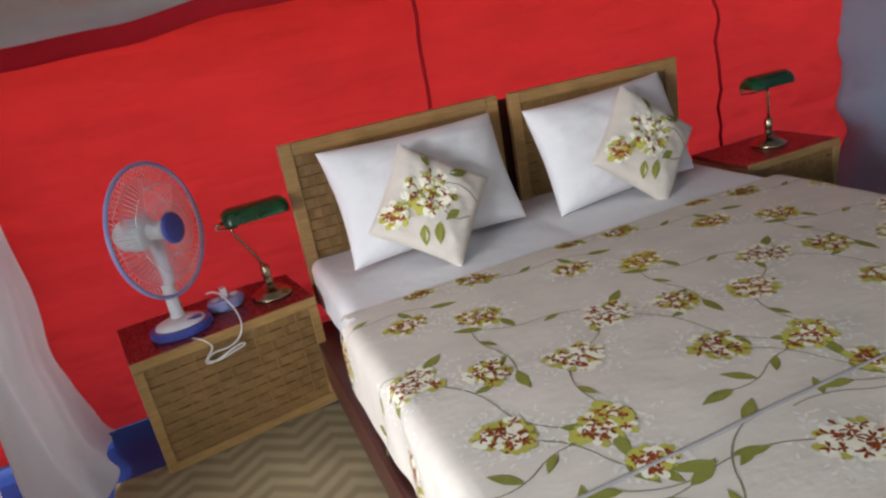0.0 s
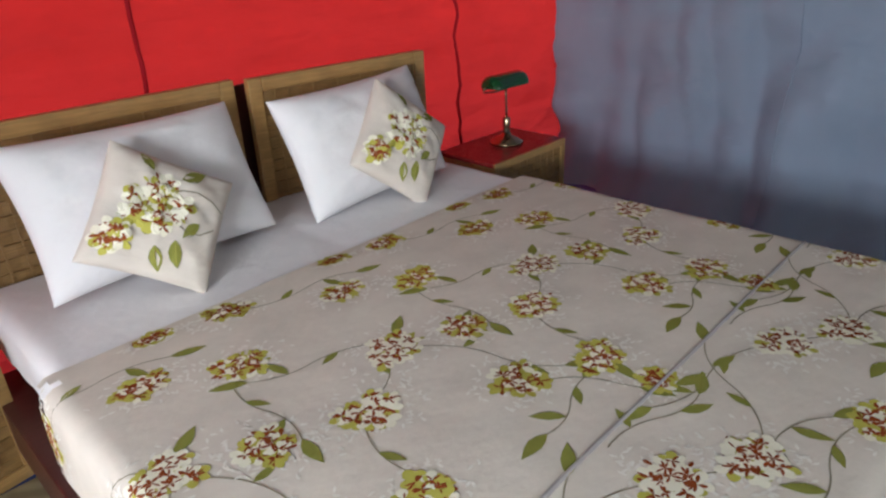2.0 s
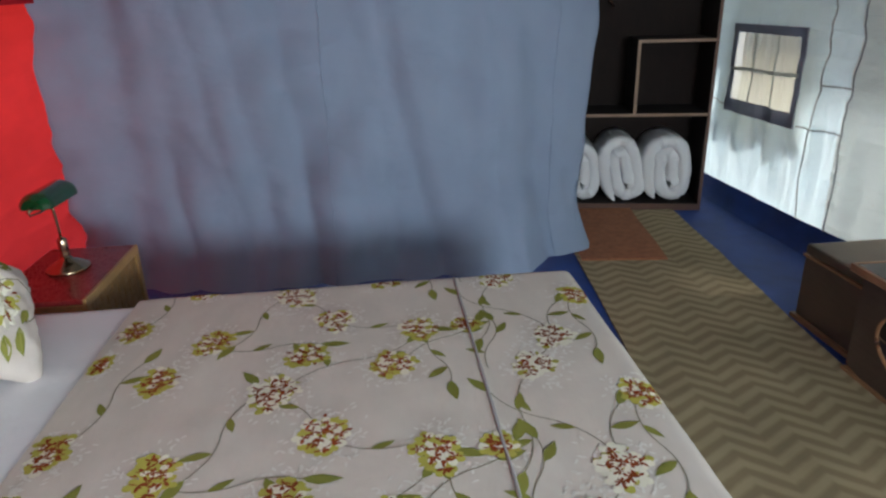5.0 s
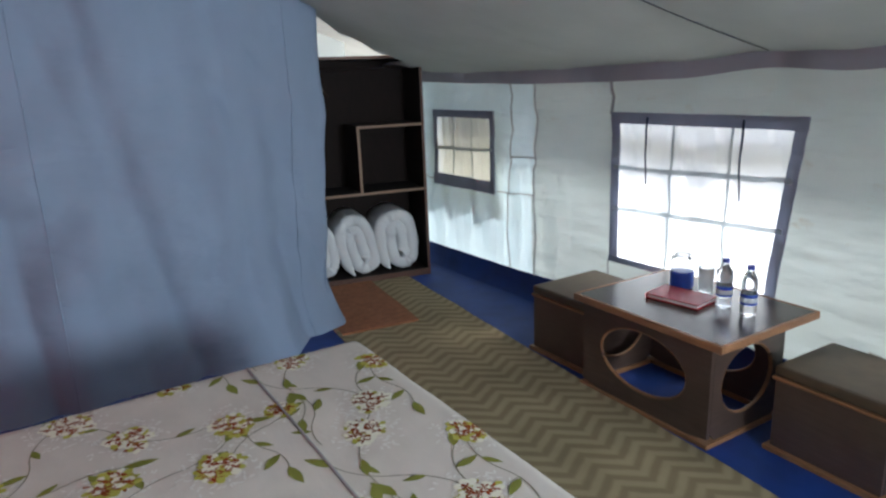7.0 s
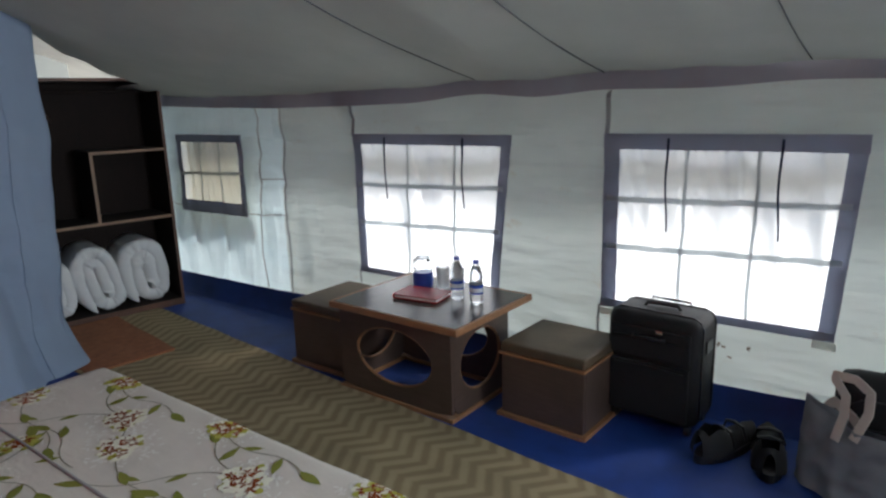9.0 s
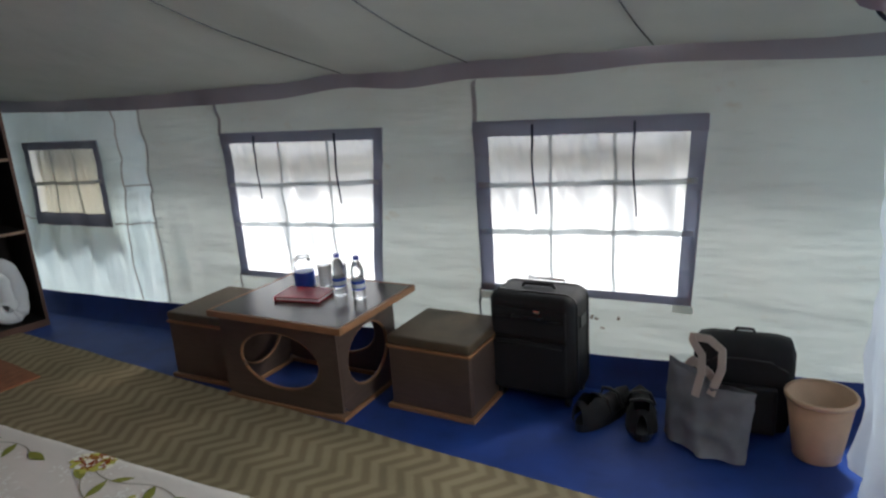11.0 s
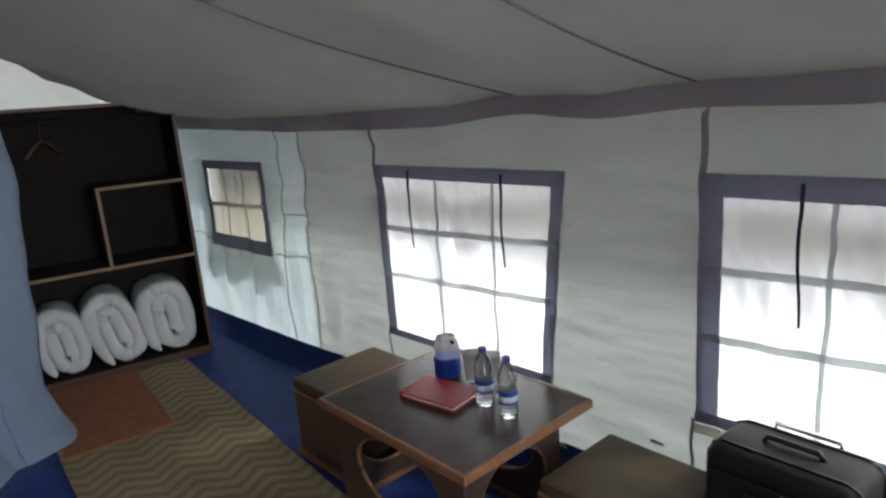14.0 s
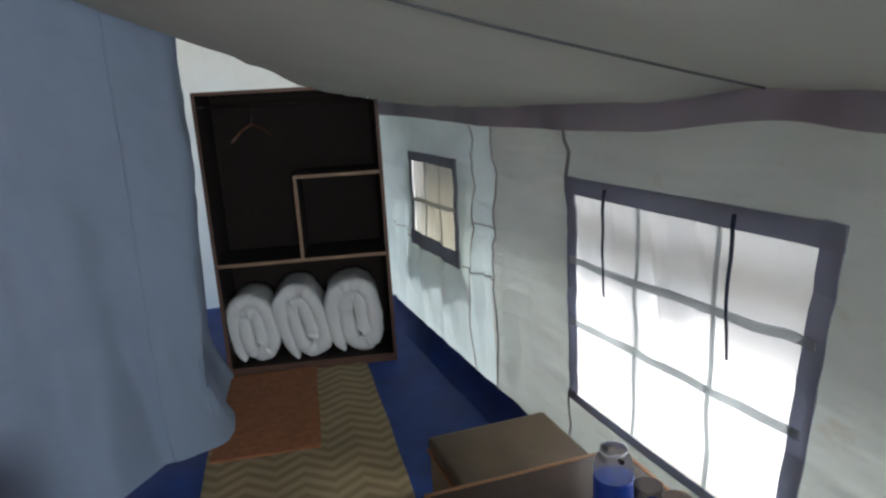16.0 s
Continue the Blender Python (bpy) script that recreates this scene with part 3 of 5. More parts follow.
# ---- hanging cloths ----
def drape(name, pts, z0, z1, amp, wave, mat, seed, flare=0.0, side=1, swag=0.0, step=0.02, seams=(), calm=99.0):
    """A cloth hung along a plan line, with folds that deepen towards its hem."""
    P = [Vector((*p, 0)) for p in pts]
    L = [0.0]
    for p, q in zip(P, P[1:]):
        L.append(L[-1] + (q - p).length)

    def at(s):
        for i in range(len(P) - 1):
            if s <= L[i + 1] + 1e-9:
                k = (s - L[i]) / (L[i + 1] - L[i])
                d = (P[i + 1] - P[i]).normalized()
                return P[i].lerp(P[i + 1], k), Vector((-d.y, d.x, 0)) * side
        return P[-1], Vector((0, 0, 0))

    def f(s, k):
        p, n = at(s)
        p0, n0 = at(max(0, s - 0.05))
        p1, n1 = at(min(L[-1], s + 0.05))
        p, n = (p0 + p1 + p) / 3, (n0 + n1 + n).normalized()
        q = WIN.inverted() @ p
        top = min(z1, roof_z(q.x, q.y) + 0.17)
        z = z0 + (top - z0) * k + 0.03 * nz(s * 3, seed) * (1 - k)
        h = (1 - k)
        w = amp * (0.35 + 0.65 * h) * (nz(s / wave, k * 0.9, seed) + 0.3 * nz(s * 2.1 / wave, k * 1.5, seed + 5))
        w += swag * nz(s * 1.5 + k * 2, k * 7 - s, seed + 9) * (0.3 + h)
        w -= 0.20 * max(0, 0.24 - abs(nz(s * 3.0 + 0.9 * k, k * 0.8, seed + 11))) * (0.4 + 0.6 * h)
        still = min(1.0, max(0.0, (s - calm) / 0.35))
        w *= 1 - 0.65 * still
        w += 0.018 * nz(s * 3 + 3 * k, k * 20 + s * 5, seed + 2) * min(1, max(0, nz(s * 1.1, k * 1.5, seed + 8) + 0.5))
        w += flare * max(0, 1 - k * 5) ** 2 * (1 - 0.2 * still) - 0.08 * still * h ** 1.3
        return p + n * w + Vector((0, 0, z))
    ob = part(name, sheet(steps(0, L[-1], step), steps(0, 1, 0.02), f), mat, smooth=True)
    for s in seams:
        part("seam", tube([f(s, k / 40) for k in range(41)], 0.0045, 6), mat, ob, "stitched vertical seam", smooth=True)
    return ob


c = drape("partition_curtain", [(3.42, 3.36), (3.47, 2.4), (3.54, 1.5), (3.82, 0.66), (3.97, 0.47), (4.36, 0.57), (4.83, 0.61)], 0.03, 2.34, 0.17, 0.42, M_CURTAIN, 3.0, 0.16, -1, 0.10, seams=(1.42, 2.70), calm=2.45)
tagged(c, "pale blue-grey partition curtain hanging in soft folds", "curtain")
c = drape("side_curtain", [(-0.84, 2.86), (-0.74, 2.5), (-0.68, 2.15), (-0.68, 1.9)], 0.02, 2.05, 0.075, 0.2, M_DOORCLOTH, 7.0, 0.10, 1, 0.02)
tagged(c, "grey-white side curtain hanging beside the red wall", "curtain")
c = drape("door_curtain", [(-0.24, -1.66), (-0.16, -1.3), (-0.125, -1.0), (-0.20, -0.75), (-0.42, -0.6)], 0.02, 1.62, 0.06, 0.16, M_DOORCLOTH, 9.0, 0.02, -1, 0.02)
tagged(c, "white door curtain hanging beside the waste bin", "curtain")
c = drape("entrance_flap", [(-0.95, 1.1), (-0.93, 1.5), (-0.78, 1.95)], 0.02, 2.1, 0.05, 0.25, M_END, 12.0, 0.0, 1, 0.02)
tagged(c, "white canvas entrance flap bright with daylight", "door flap")

# ---- rugs ----
def runner(name, m, lx, ly, mat, label, thick=0.010):
    def f(x, y):
        return Vector((x, y + 0.006 * nz(x * 3, y), thick + 0.003 * nz(x * 4, y * 4)))
    xs, ys = steps(-lx / 2, lx / 2, 0.06), steps(-ly / 2, ly / 2, 0.05)
    bm = sheet(xs, ys, f)
    rim = [e for e in bm.edges if e.is_boundary]
    r = bmesh.ops.extrude_edge_only(bm, edges=rim)
    for v in [q for q in r["geom"] if isinstance(q, bmesh.types.BMVert)]:
        v.co.z = 0.001
    ob = part(name, bm, mat, smooth=False)
    ob.matrix_basis = m
    return tagged(ob, label, "rug")


runner("runner_rug", pose(1.86, 0.03, 0.0, 0, 0, 2.9), 5.7, 0.86, M_RUG, "olive-brown chevron runner rug on the blue floor")
runner("runner_rug", pose(0.02, 1.46, 0.0012, 0, 0, 98.5), 1.92, 1.04, M_RUG, "olive-brown chevron rug beside the bed and nightstand")
runner("door_mat", pose(4.24, 0.295, 0.009, 0, 0, 0.6), 0.97, 0.50, M_MAT, "rust-brown coir mat before the wardrobe", 0.012)

# ---- bed ----
BW0, BW1, BF, BH, BT = 0.625, 2.43, 0.505, 2.62, 0.55
bed = thing("double_bed", RED, "two maroon single bed frames pushed together with woven headboards", "bed")
for a0, a1 in ((BW0 + 0.01, 1.515), (1.525, BW1 - 0.01)):
    part("side_rail", slab(a0 - (0.09 if a0 < 1 else 0), a0 + 0.03, BF + 0.03, BH, 0.10, 0.27, 0.006), M_BEDWOOD, bed)
    part("side_rail", slab(a1 - 0.03, a1, BF + 0.03, BH, 0.10, 0.27, 0.004), M_BEDWOOD, bed)
    part("foot_rail", slab(a0 + 0.031, a1 - 0.031, BF + 0.03, BF + 0.06, 0.10, 0.27, 0.004), M_BEDWOOD, bed)
    part("base_board", slab(a0 + 0.031, a1 - 0.031, BF + 0.061, BH, 0.27, 0.33, 0.002), M_BEDWOOD, bed)
    for x in (a0, a1 - 0.06):
        for y in (BF + 0.04, BH - 0.08):
            part("leg", slab(x, x + 0.06, y, y + 0.06, 0.0, 0.099, 0.004), M_BEDWOOD, bed)


def headboard(m, w, top):
    """A honey-wood frame round a panel woven from split bamboo, seen from its front at y = 0."""
    hb = new("headboard")
    hb.parent = bed
    hb.matrix_basis = RED.inverted() @ m
    z0, f = 0.34, 0.055
    part("panel", slab(0.03, w - 0.03, 0.022, 0.030, z0, top - 0.03, 0.001), M_WEAVEDARK, hb)
    part("frame", slab(0, f, 0, 0.034, z0, top, 0.006), M_OAK, hb)
    part("frame", slab(w - f, w, 0, 0.034, z0, top, 0.006), M_OAK, hb)
    part("frame", slab(f + 0.001, w - f - 0.001, 0, 0.034, top - 0.052, top, 0.006), M_OAK, hb)
    weave(hb, f, w - f, z0, top - 0.052, 0.012, 0.043)
    return hb


def weave(parent, x0, x1, z0, z1, y, pitch):
    """Flat strips laid one over the other, held by upright splints that go over and under."""
    n = int((z1 - z0) / pitch)
    h = (z1 - z0) / n
    for i in range(n):
        za = z0 + i * h
        bm = bmesh.new()
        xs = steps(x0, x1, 0.03)
        rows = []
        for j, x in enumerate(xs):
            d = 0.003 * math.sin(math.pi * (j / 2 + i)) + 0.0015 * nz(x * 20, i)
            rows.append([bm.verts.new((x, y + d + q[0], za + q[1])) for q in ((0.006, 0.0005), (0, 0.002), (0, h - 0.002), (0.006, h - 0.0005))])
        for p, q in zip(rows, rows[1:]):
            for k in range(3):
                bm.faces.new((p[k], q[k], q[k + 1], p[k + 1]))
        part("slat", bm, M_WEAVE, parent)
    k = max(2, round((x1 - x0) / 0.055))
    for j in range(1, k):
        x = x0 + (x1 - x0) * j / k
        part("splint", slab(x - 0.004, x + 0.004, y - 0.0035, y + 0.002, z0, z1, 0), M_WEAVE, parent)


part("back_board", slab(0.66, 2.40, 2.70, 2.715, 0.0, 0.99, 0.003), M_BEDWOOD, bed, "dark maroon board behind the headboards")
headboard(Matrix.Translation(RED @ Vector((0.605, 2.645, 0))) @ pose(0, 0, 0, 0, 0, 8.5), 0.962, 1.022)
headboard(Matrix.Translation((1.197, 2.812, 0)) @ pose(0, 0, 0, 0, 0, 4.0), 0.845, 1.022)


def puffy(x0, x1, y0, y1, z0, z1, r, name, mat, label, m, category):
    bm = slab(x0, x1, y0, y1, z0, z1, 0)
    bmesh.ops.subdivide_edges(bm, edges=bm.edges, cuts=10, use_grid_fill=True)
    for v in bm.verts:
        c = v.co
        q = Vector((min(max(c.x, x0 + r), x1 - r), min(max(c.y, y0 + r), y1 - r), min(max(c.z, z0 + r), z1 - r)))
        d = c - q
        if d.length > 1e-6:
            v.co = q + d.normalized() * min(r, d.length * 1.2)
        v.co += Vector((0, 0, 0.004 * nz(c.x * 6, c.y * 6)))
    ob = thing(name, m, label, category)
    part("body", bm, mat, ob, smooth=True)
    for z in (z0 + r, z1 - r):
        loop = [(x, y, z) for x, y in ((x0 + r, y0 - 0.001), (x1 - r, y0 - 0.001), (x1 + 0.001, y0 + r), (x1 + 0.001, y1 - r), (x1 - r, y1 + 0.001), (x0 + r, y1 + 0.001), (x0 - 0.001, y1 - r), (x0 - 0.001, y0 + r))]
        part("piping", tube(loop, 0.005, 6, True), mat, ob, smooth=True)
    return ob


puffy(BW0 + 0.005, 1.517, BF + 0.03, BH - 0.01, 0.33, BT - 0.012, 0.05, "mattress", M_SHEET, "thick mattress in a white fitted sheet", RED, "mattress")
puffy(1.523, BW1 - 0.005, BF + 0.03, BH - 0.015, 0.33, BT - 0.012, 0.05, "mattress", M_SHEET, "thick mattress in a white fitted sheet", RED, "mattress")

def sheet_pt(s, y):
    """One sheet over both mattresses; what lies past their sides hangs down."""
    wide = BW1 - BW0
    out = max(0.0, -s, s - wide)
    a = min(out / 0.04, math.pi / 2)
    down = 0.04 * (1 - math.cos(a)) + max(0.0, out - 0.063)
    side = -1 if s < 0 else 1
    x = BW0 + min(max(s, 0.03), wide - 0.03) + (side * (0.03 * math.sin(a) + 0.012 * min(1, out / 0.06)) if out else 0.0)
    if not out:
        x = BW0 + s * (wide - 0.06) / wide + 0.03
    z = BT - 0.0065 + 0.0012 * nz(s * 5, y * 9) - down
    return Vector((x + (0.006 * nz(y * 9, 2.0) * side if down > 0.05 else 0.0), y, z - 0.004 * max(0.0, 1 - abs(s - wide / 2) / 0.08)))


bs = part("bed_sheet", sheet(steps(-0.2, BW1 - BW0 + 0.2, 0.02), steps(BF + 1.40, BH, 0.03), sheet_pt), M_SHEET, smooth=True)
bs.matrix_basis = RED
tagged(bs, "smooth white bed sheet spread over both mattresses", "bed sheet")

# The cover: s runs across the bed, t from the foot to the fold; what lies past an edge hangs down.
CW, CL, CR = BW1 - BW0 + 0.02, 1.49, 0.045


def over(s, length, both=True):
    """Distance along a cloth to (plan, drop) at an edge of radius CR."""
    if 0 <= s <= length or (s > length and not both):
        return s, 0.0
    o, base, sg = (-s, 0.0, -1) if s < 0 else (s - length, length, 1)
    arc = CR * math.pi / 2
    if o < arc:
        a = o / CR
        return base + sg * CR * math.sin(a), CR * (1 - math.cos(a))
    return base + sg * (CR + 0.02 * (o - arc)), CR + (o - arc)


def cover_pt(s, t, lift=0.0):
    x, dx = over(s, CW)
    y, dy = over(t, CL, False)
    w = 0.004 * nz(s * 2.5, t * 2.5, 1) + 0.0015 * nz(s * 9, t * 9, 2)
    hang = min(1, (dx + dy) / 0.12)
    x += hang * 0.018 * nz(t * 6, 3.0) * (1 if s > 0 else -1) * (dx > 0)
    y += hang * 0.015 * nz(s * 6, 8.0) * (dy > 0)
    if s > CW and t < 0:
        x += 0.5 * min(dx, dy)
        y -= 0.2 * min(dx, dy)
    ox = lift * hang * (1 if s > CW else -1) * (dx > 0)
    oy = -lift * hang * (dy > 0)
    return Vector((BW0 - 0.01 + x + ox, BF + y + oy, BT + 0.004 + w * (1 - hang) - max(dx, dy) - 0.25 * min(dx, dy) + lift * (1 - hang) - 0.003 * max(0, (t - CL + 0.06) / 0.06) * (t > CL - 0.06)))


cover = thing("bedcover", RED, "cream bedcover printed with green, cream and rust flowers", "bedcover")
us = steps(-0.28, CW + 0.30, 0.022)
vs = steps(-0.24, CL + 0.0, 0.022)


def off_corner(s, t):
    return t > CL - 0.07 and (s < 0.02 and s < 0.02 - (0.07 - (CL - t)))


bm = sheet(us, vs, cover_pt, off_corner)
part("cloth", bm, M_COVER, cover, smooth=True)
bm = bmesh.new()
tube([cover_pt(s, 0.395 + 0.003 * nz(s * 4, 1), 0.0) for s in steps(-0.28, CW + 0.28, 0.03)], 0.0055, 6, False, bm)
part("piping", bm, M_PIPING, cover, "grey piped seam across the cover", smooth=True)

rnd = random.Random(5)


class Print:
    """Flat printed figures that follow a cloth."""

    def __init__(self, where):
        self.where, self.bms, self.big = where, {}, 1.0

    def face(self, key, pts, lift):
        bm = self.bms.setdefault(key, bmesh.new())
        try:
            bm.faces.new([bm.verts.new(self.where(p[0], p[1], 0.0004 + 0.5 * lift)) for p in pts])
        except ValueError:
            pass

    def petal(self, key, c, ang, length, width, lift, base=0.0):
        d, n = (math.cos(ang), math.sin(ang)), (-math.sin(ang), math.cos(ang))
        out = [(base, 0), (0.3, -0.35), (0.65, -0.5), (0.9, -0.3), (1.0, 0.0), (0.88, 0.32), (0.65, 0.5), (0.3, 0.35)]
        self.face(key, [(c[0] + d[0] * length * k + n[0] * width * w, c[1] + d[1] * length * k + n[1] * width * w) for k, w in out], lift)

    def leaf(self, c, ang, length, width):
        d, n = (math.cos(ang), math.sin(ang)), (-math.sin(ang), math.cos(ang))
        for half in (0, 1):
            prof = [(0, 0), (0.2, 0.34), (0.45, 0.5), (0.7, 0.36), (1.0, 0.0)]
            sg = 1 if half else -1
            pts = [(k, sg * w) for k, w in prof] + [(0.5, 0.0)]
            pts = pts if half == 0 else pts[::-1]
            bend = 0.12
            self.face("leaf", [(c[0] + d[0] * length * k + n[0] * (width * w + bend * length * k * k), c[1] + d[1] * length * k + n[1] * (width * w + bend * length * k * k)) for k, w in pts], 0.0022)

    def stem(self, pts, width):
        for p, q in zip(pts, pts[1:]):
            d = Vector((q[0] - p[0], q[1] - p[1]))
            n = Vector((-d.y, d.x)).normalized() * width / 2
            self.face("stem", [(p[0] - n.x, p[1] - n.y), (q[0] - n.x, q[1] - n.y), (q[0] + n.x, q[1] + n.y), (p[0] + n.x, p[1] + n.y)], 0.0016)

    def bloom(self, c, r, pale, rnd):
        """One small flower of a head: green calyx, ragged petals, rust heart."""
        k0 = rnd.uniform(0, 6.28)
        for i in range(6):
            key = "petal" if rnd.random() < pale * 0.85 else "lime"
            self.petal(key, c, k0 + i * 1.047 + rnd.uniform(-0.2, 0.2), r * rnd.uniform(0.8, 1.15), r * rnd.uniform(0.6, 0.85), 0.0026 + 0.00012 * i + (0.0006 if key == "petal" else 0))
        for i in range(7):
            self.petal("rust", c, rnd.uniform(0, 6.28), r * rnd.uniform(0.35, 0.75), r * rnd.uniform(0.12, 0.26), 0.0042 + 0.0001 * i)

    def head(self, c, w, h, tilt, pale, rnd, n=7):
        for i in range(30):
            a = rnd.uniform(0, 6.28)
            p = (c[0] + 0.75 * w * math.cos(a) * rnd.uniform(0.5, 1.2), c[1] + 0.75 * h * math.sin(a) * rnd.uniform(0.5, 1.2))
            self.petal("lime" if rnd.random() < 0.6 else "rust", p, a + rnd.uniform(-0.8, 0.8), 0.022, 0.009, 0.0018 + 0.00005 * i)
        n += 4
        w, h = w * 1.18, h * 1.12
        for i in range(n):
            a, q = i * 2.4 + rnd.uniform(-0.3, 0.3), math.sqrt((i + 0.3) / n) * 0.8
            x, y = w * q * math.cos(a), h * q * math.sin(a)
            p = (c[0] + x * math.cos(tilt) - y * math.sin(tilt), c[1] + x * math.sin(tilt) + y * math.cos(tilt))
            self.bloom(p, rnd.uniform(0.026, 0.034) * self.big, pale, rnd)

    def done(self, parent):
        for key, mat in (("haze", M_HAZE), ("stem", M_STEM), ("leaf", M_LEAF), ("lime", M_LIME), ("petal", M_PETAL), ("rust", M_RUST)):
            if key in self.bms:
                tagged(part("printed_" + {"haze": "shadow"}.get(key, key), self.bms[key], mat, parent), kind="stuff")


pr = Print(cover_pt)
X0, Y0 = BW0 - 0.01, BF
REPEAT = 0.58
# flower heads of one repeat: across, along, half width, half height, share of pale petals, blooms
HEADS = [(1.51, 1.67, 0.065, 0.045, 0.25, 7), (1.32, 1.77, 0.058, 0.04, 0.3, 6), (1.62, 1.93, 0.06, 0.045, 0.3, 7), (1.43, 1.97, 0.04, 0.03, 0.2, 4),
         (1.22, 1.45, 0.075, 0.058, 0.8, 9), (1.40, 1.38, 0.05, 0.055, 0.3, 6), (1.60, 1.31, 0.072, 0.052, 0.65, 8), (1.31, 1.14, 0.058, 0.055, 0.35, 7),
         (1.50, 1.05, 0.07, 0.048, 0.35, 8), (1.51, 0.91, 0.04, 0.03, 0.3, 4), (1.25, 0.755, 0.06, 0.05, 0.85, 7), (1.40, 0.665, 0.06, 0.05, 0.85, 7),
         (1.66, 0.515, 0.055, 0.05, 0.3, 7), (1.22, 0.36, 0.06, 0.05, 0.4, 7), (1.45, 0.38, 0.06, 0.05, 0.7, 7)]
# twigs of one repeat: start, then heading and length, with leaves along
TWIGS = [(1.46, 1.62, -2.0, 0.16), (1.66, 1.90, -0.6, 0.20), (1.27, 1.40, -0.7, 0.20), (1.56, 1.27, -2.2, 0.15), (1.66, 1.34, 0.3, 0.14),
         (1.35, 1.09, -0.5, 0.16), (1.44, 1.03, 2.9, 0.14), (1.20, 1.50, 2.4, 0.18), (1.30, 0.72, -0.8, 0.20),
         (1.46, 0.67, 0.3, 0.20), (1.20, 0.79, 2.5, 0.22), (1.62, 0.55, 2.7, 0.18), (1.25, 0.88, 0.2, 0.16)]
for k in range(-2, 3):
    off = k * REPEAT
    for a, b, w, h, pale, n in HEADS:
        s, t = a + off - X0, b - Y0
        if -0.24 < s < CW + 0.24 and -0.2 < t < CL - 0.01:
            for j in range(80):
                q, e = rnd.uniform(0, 6.28), rnd.uniform(0.9, 2.0)
                pr.petal("haze", (s + w * e * math.cos(q), min(CL - 0.04, t + h * e * math.sin(q))), rnd.uniform(0, 6.28), 0.018, 0.007, 0.0008 + 0.00001 * j)
            pr.head((s, min(t, CL - 0.035)), w, min(h, max(0.01, (CL - 0.02 - t) * 0.8)), rnd.uniform(-0.4, 0.4), pale, rnd, n)
    for a, b, ang, ln in TWIGS:
        s, t = a + off - X0, b - Y0
        if not (-0.24 < s < CW + 0.2 and -0.2 < t < CL - 0.05):
            continue
        pts, h = [(s, t)], ang
        ln *= 1.75
        for i in range(14):
            h += (0.10 if (a * 100) % 2 < 1 else -0.10) * (1 if i < 8 else -1.2)
            pts.append((pts[-1][0] + ln / 14 * math.cos(h), min(CL - 0.02, pts[-1][1] + ln / 14 * math.sin(h))))
        pr.stem(pts, 0.0032)
        side = 1 if (a * 1000) % 2 < 1 else -1
        for idx, dv, big in ((4, 0.8 * side, 0.75), (10, -0.8 * side, 0.95), (14, 0.1, 1.1)):
            p = pts[idx]
            if p[1] < CL - 0.09:
                pr.leaf(p, h + dv, 0.082 * big, 0.029 * big)
pr.done(cover)


# ---- pillows ----
def pillow_mesh(w, h, t, pinch=0.06, n=34):
    def f(sign):
        def g(u, v):
            k = max(0.0, (1 - abs(u) ** 3.2)) * max(0.0, (1 - abs(v) ** 3.2))
            x = u * w / 2 * (1 - pinch * (1 - v * v))
            y = v * h / 2 * (1 - pinch * (1 - u * u))
            return Vector((x, y, sign * t / 2 * k ** 0.5 + 0.012 * nz(u * 3, v * 3, t * 9) * k + 0.011 * nz(u * 5 + v * 4, v * 9 - u * 3, w * 7) * k ** 0.6))
        return g
    gs = [-math.cos(math.pi * i / n) for i in range(n + 1)]
    bm = sheet(gs, gs, f(1))
    sheet(gs[::-1], gs, f(-1), None, bm)
    bmesh.ops.remove_doubles(bm, verts=bm.verts, dist=0.0005)
    return bm, f(1)


def pillow(m, w=0.74, h=0.46, t=0.16):
    bm, f = pillow_mesh(w, h, t)
    ob = part("pillow", bm, M_SHEET, smooth=True)
    ob.matrix_basis = m
    return tagged(ob, "plump white cotton pillow leaning on the headboard", "pillow", "pillows on the bed")


def cushion(m, seed, size=0.37, t=0.12):
    ob = thing("cushion", m, "cream floral scatter cushion leaning on a pillow", "cushion", "cushions on the bed")
    bm, f = pillow_mesh(size, size, t, 0.05)
    part("cover", bm, M_COVER, ob, smooth=True)
    q = Print(lambda x, y, lift: f(max(-0.99, min(0.99, x / (size / 2))), max(-0.99, min(0.99, y / (size / 2)))) + Vector((0, 0, lift + 0.0015)))
    r = random.Random(seed)
    q.big = 1.25
    q.head((-0.03, 0.02), 0.09, 0.085, 0.2, 0.75, r, 9)
    q.head((-0.12, -0.10), 0.035, 0.03, 0.2, 0.4, r, 4)
    for p, ang, ln in (((0.04, -0.07), -1.3, 0.08), ((-0.01, -0.10), -1.2, 0.075), ((0.10, 0.0), -2.3, 0.07), ((0.02, 0.12), 0.5, 0.085), ((-0.06, 0.12), 2.2, 0.06)):
        q.leaf(p, ang, ln, ln * 0.5)
    q.stem([(0.0, 0.07 + 0.0), (0.03, 0.085), (0.07, 0.09), (0.12, 0.08), (0.16, 0.06)], 0.004)
    q.stem([(0.03, -0.02), (0.07, -0.035), (0.11, -0.03), (0.15, 0.0)], 0.004)
    q.done(ob)
    return ob


def leaning(x, y, z, yaw, back, spin):
    """A cushion standing on the bed, leaning back; spin turns it in its own plane."""
    return pose(x, y, z) @ pose(0, 0, 0, 0, 0, yaw) @ pose(0, 0, 0, 90 - back) @ pose(0, 0, 0, 0, 0, spin)


pillow(leaning(0.725, 2.55, 0.775, 13, 26, -1), 0.75, 0.46, 0.22)
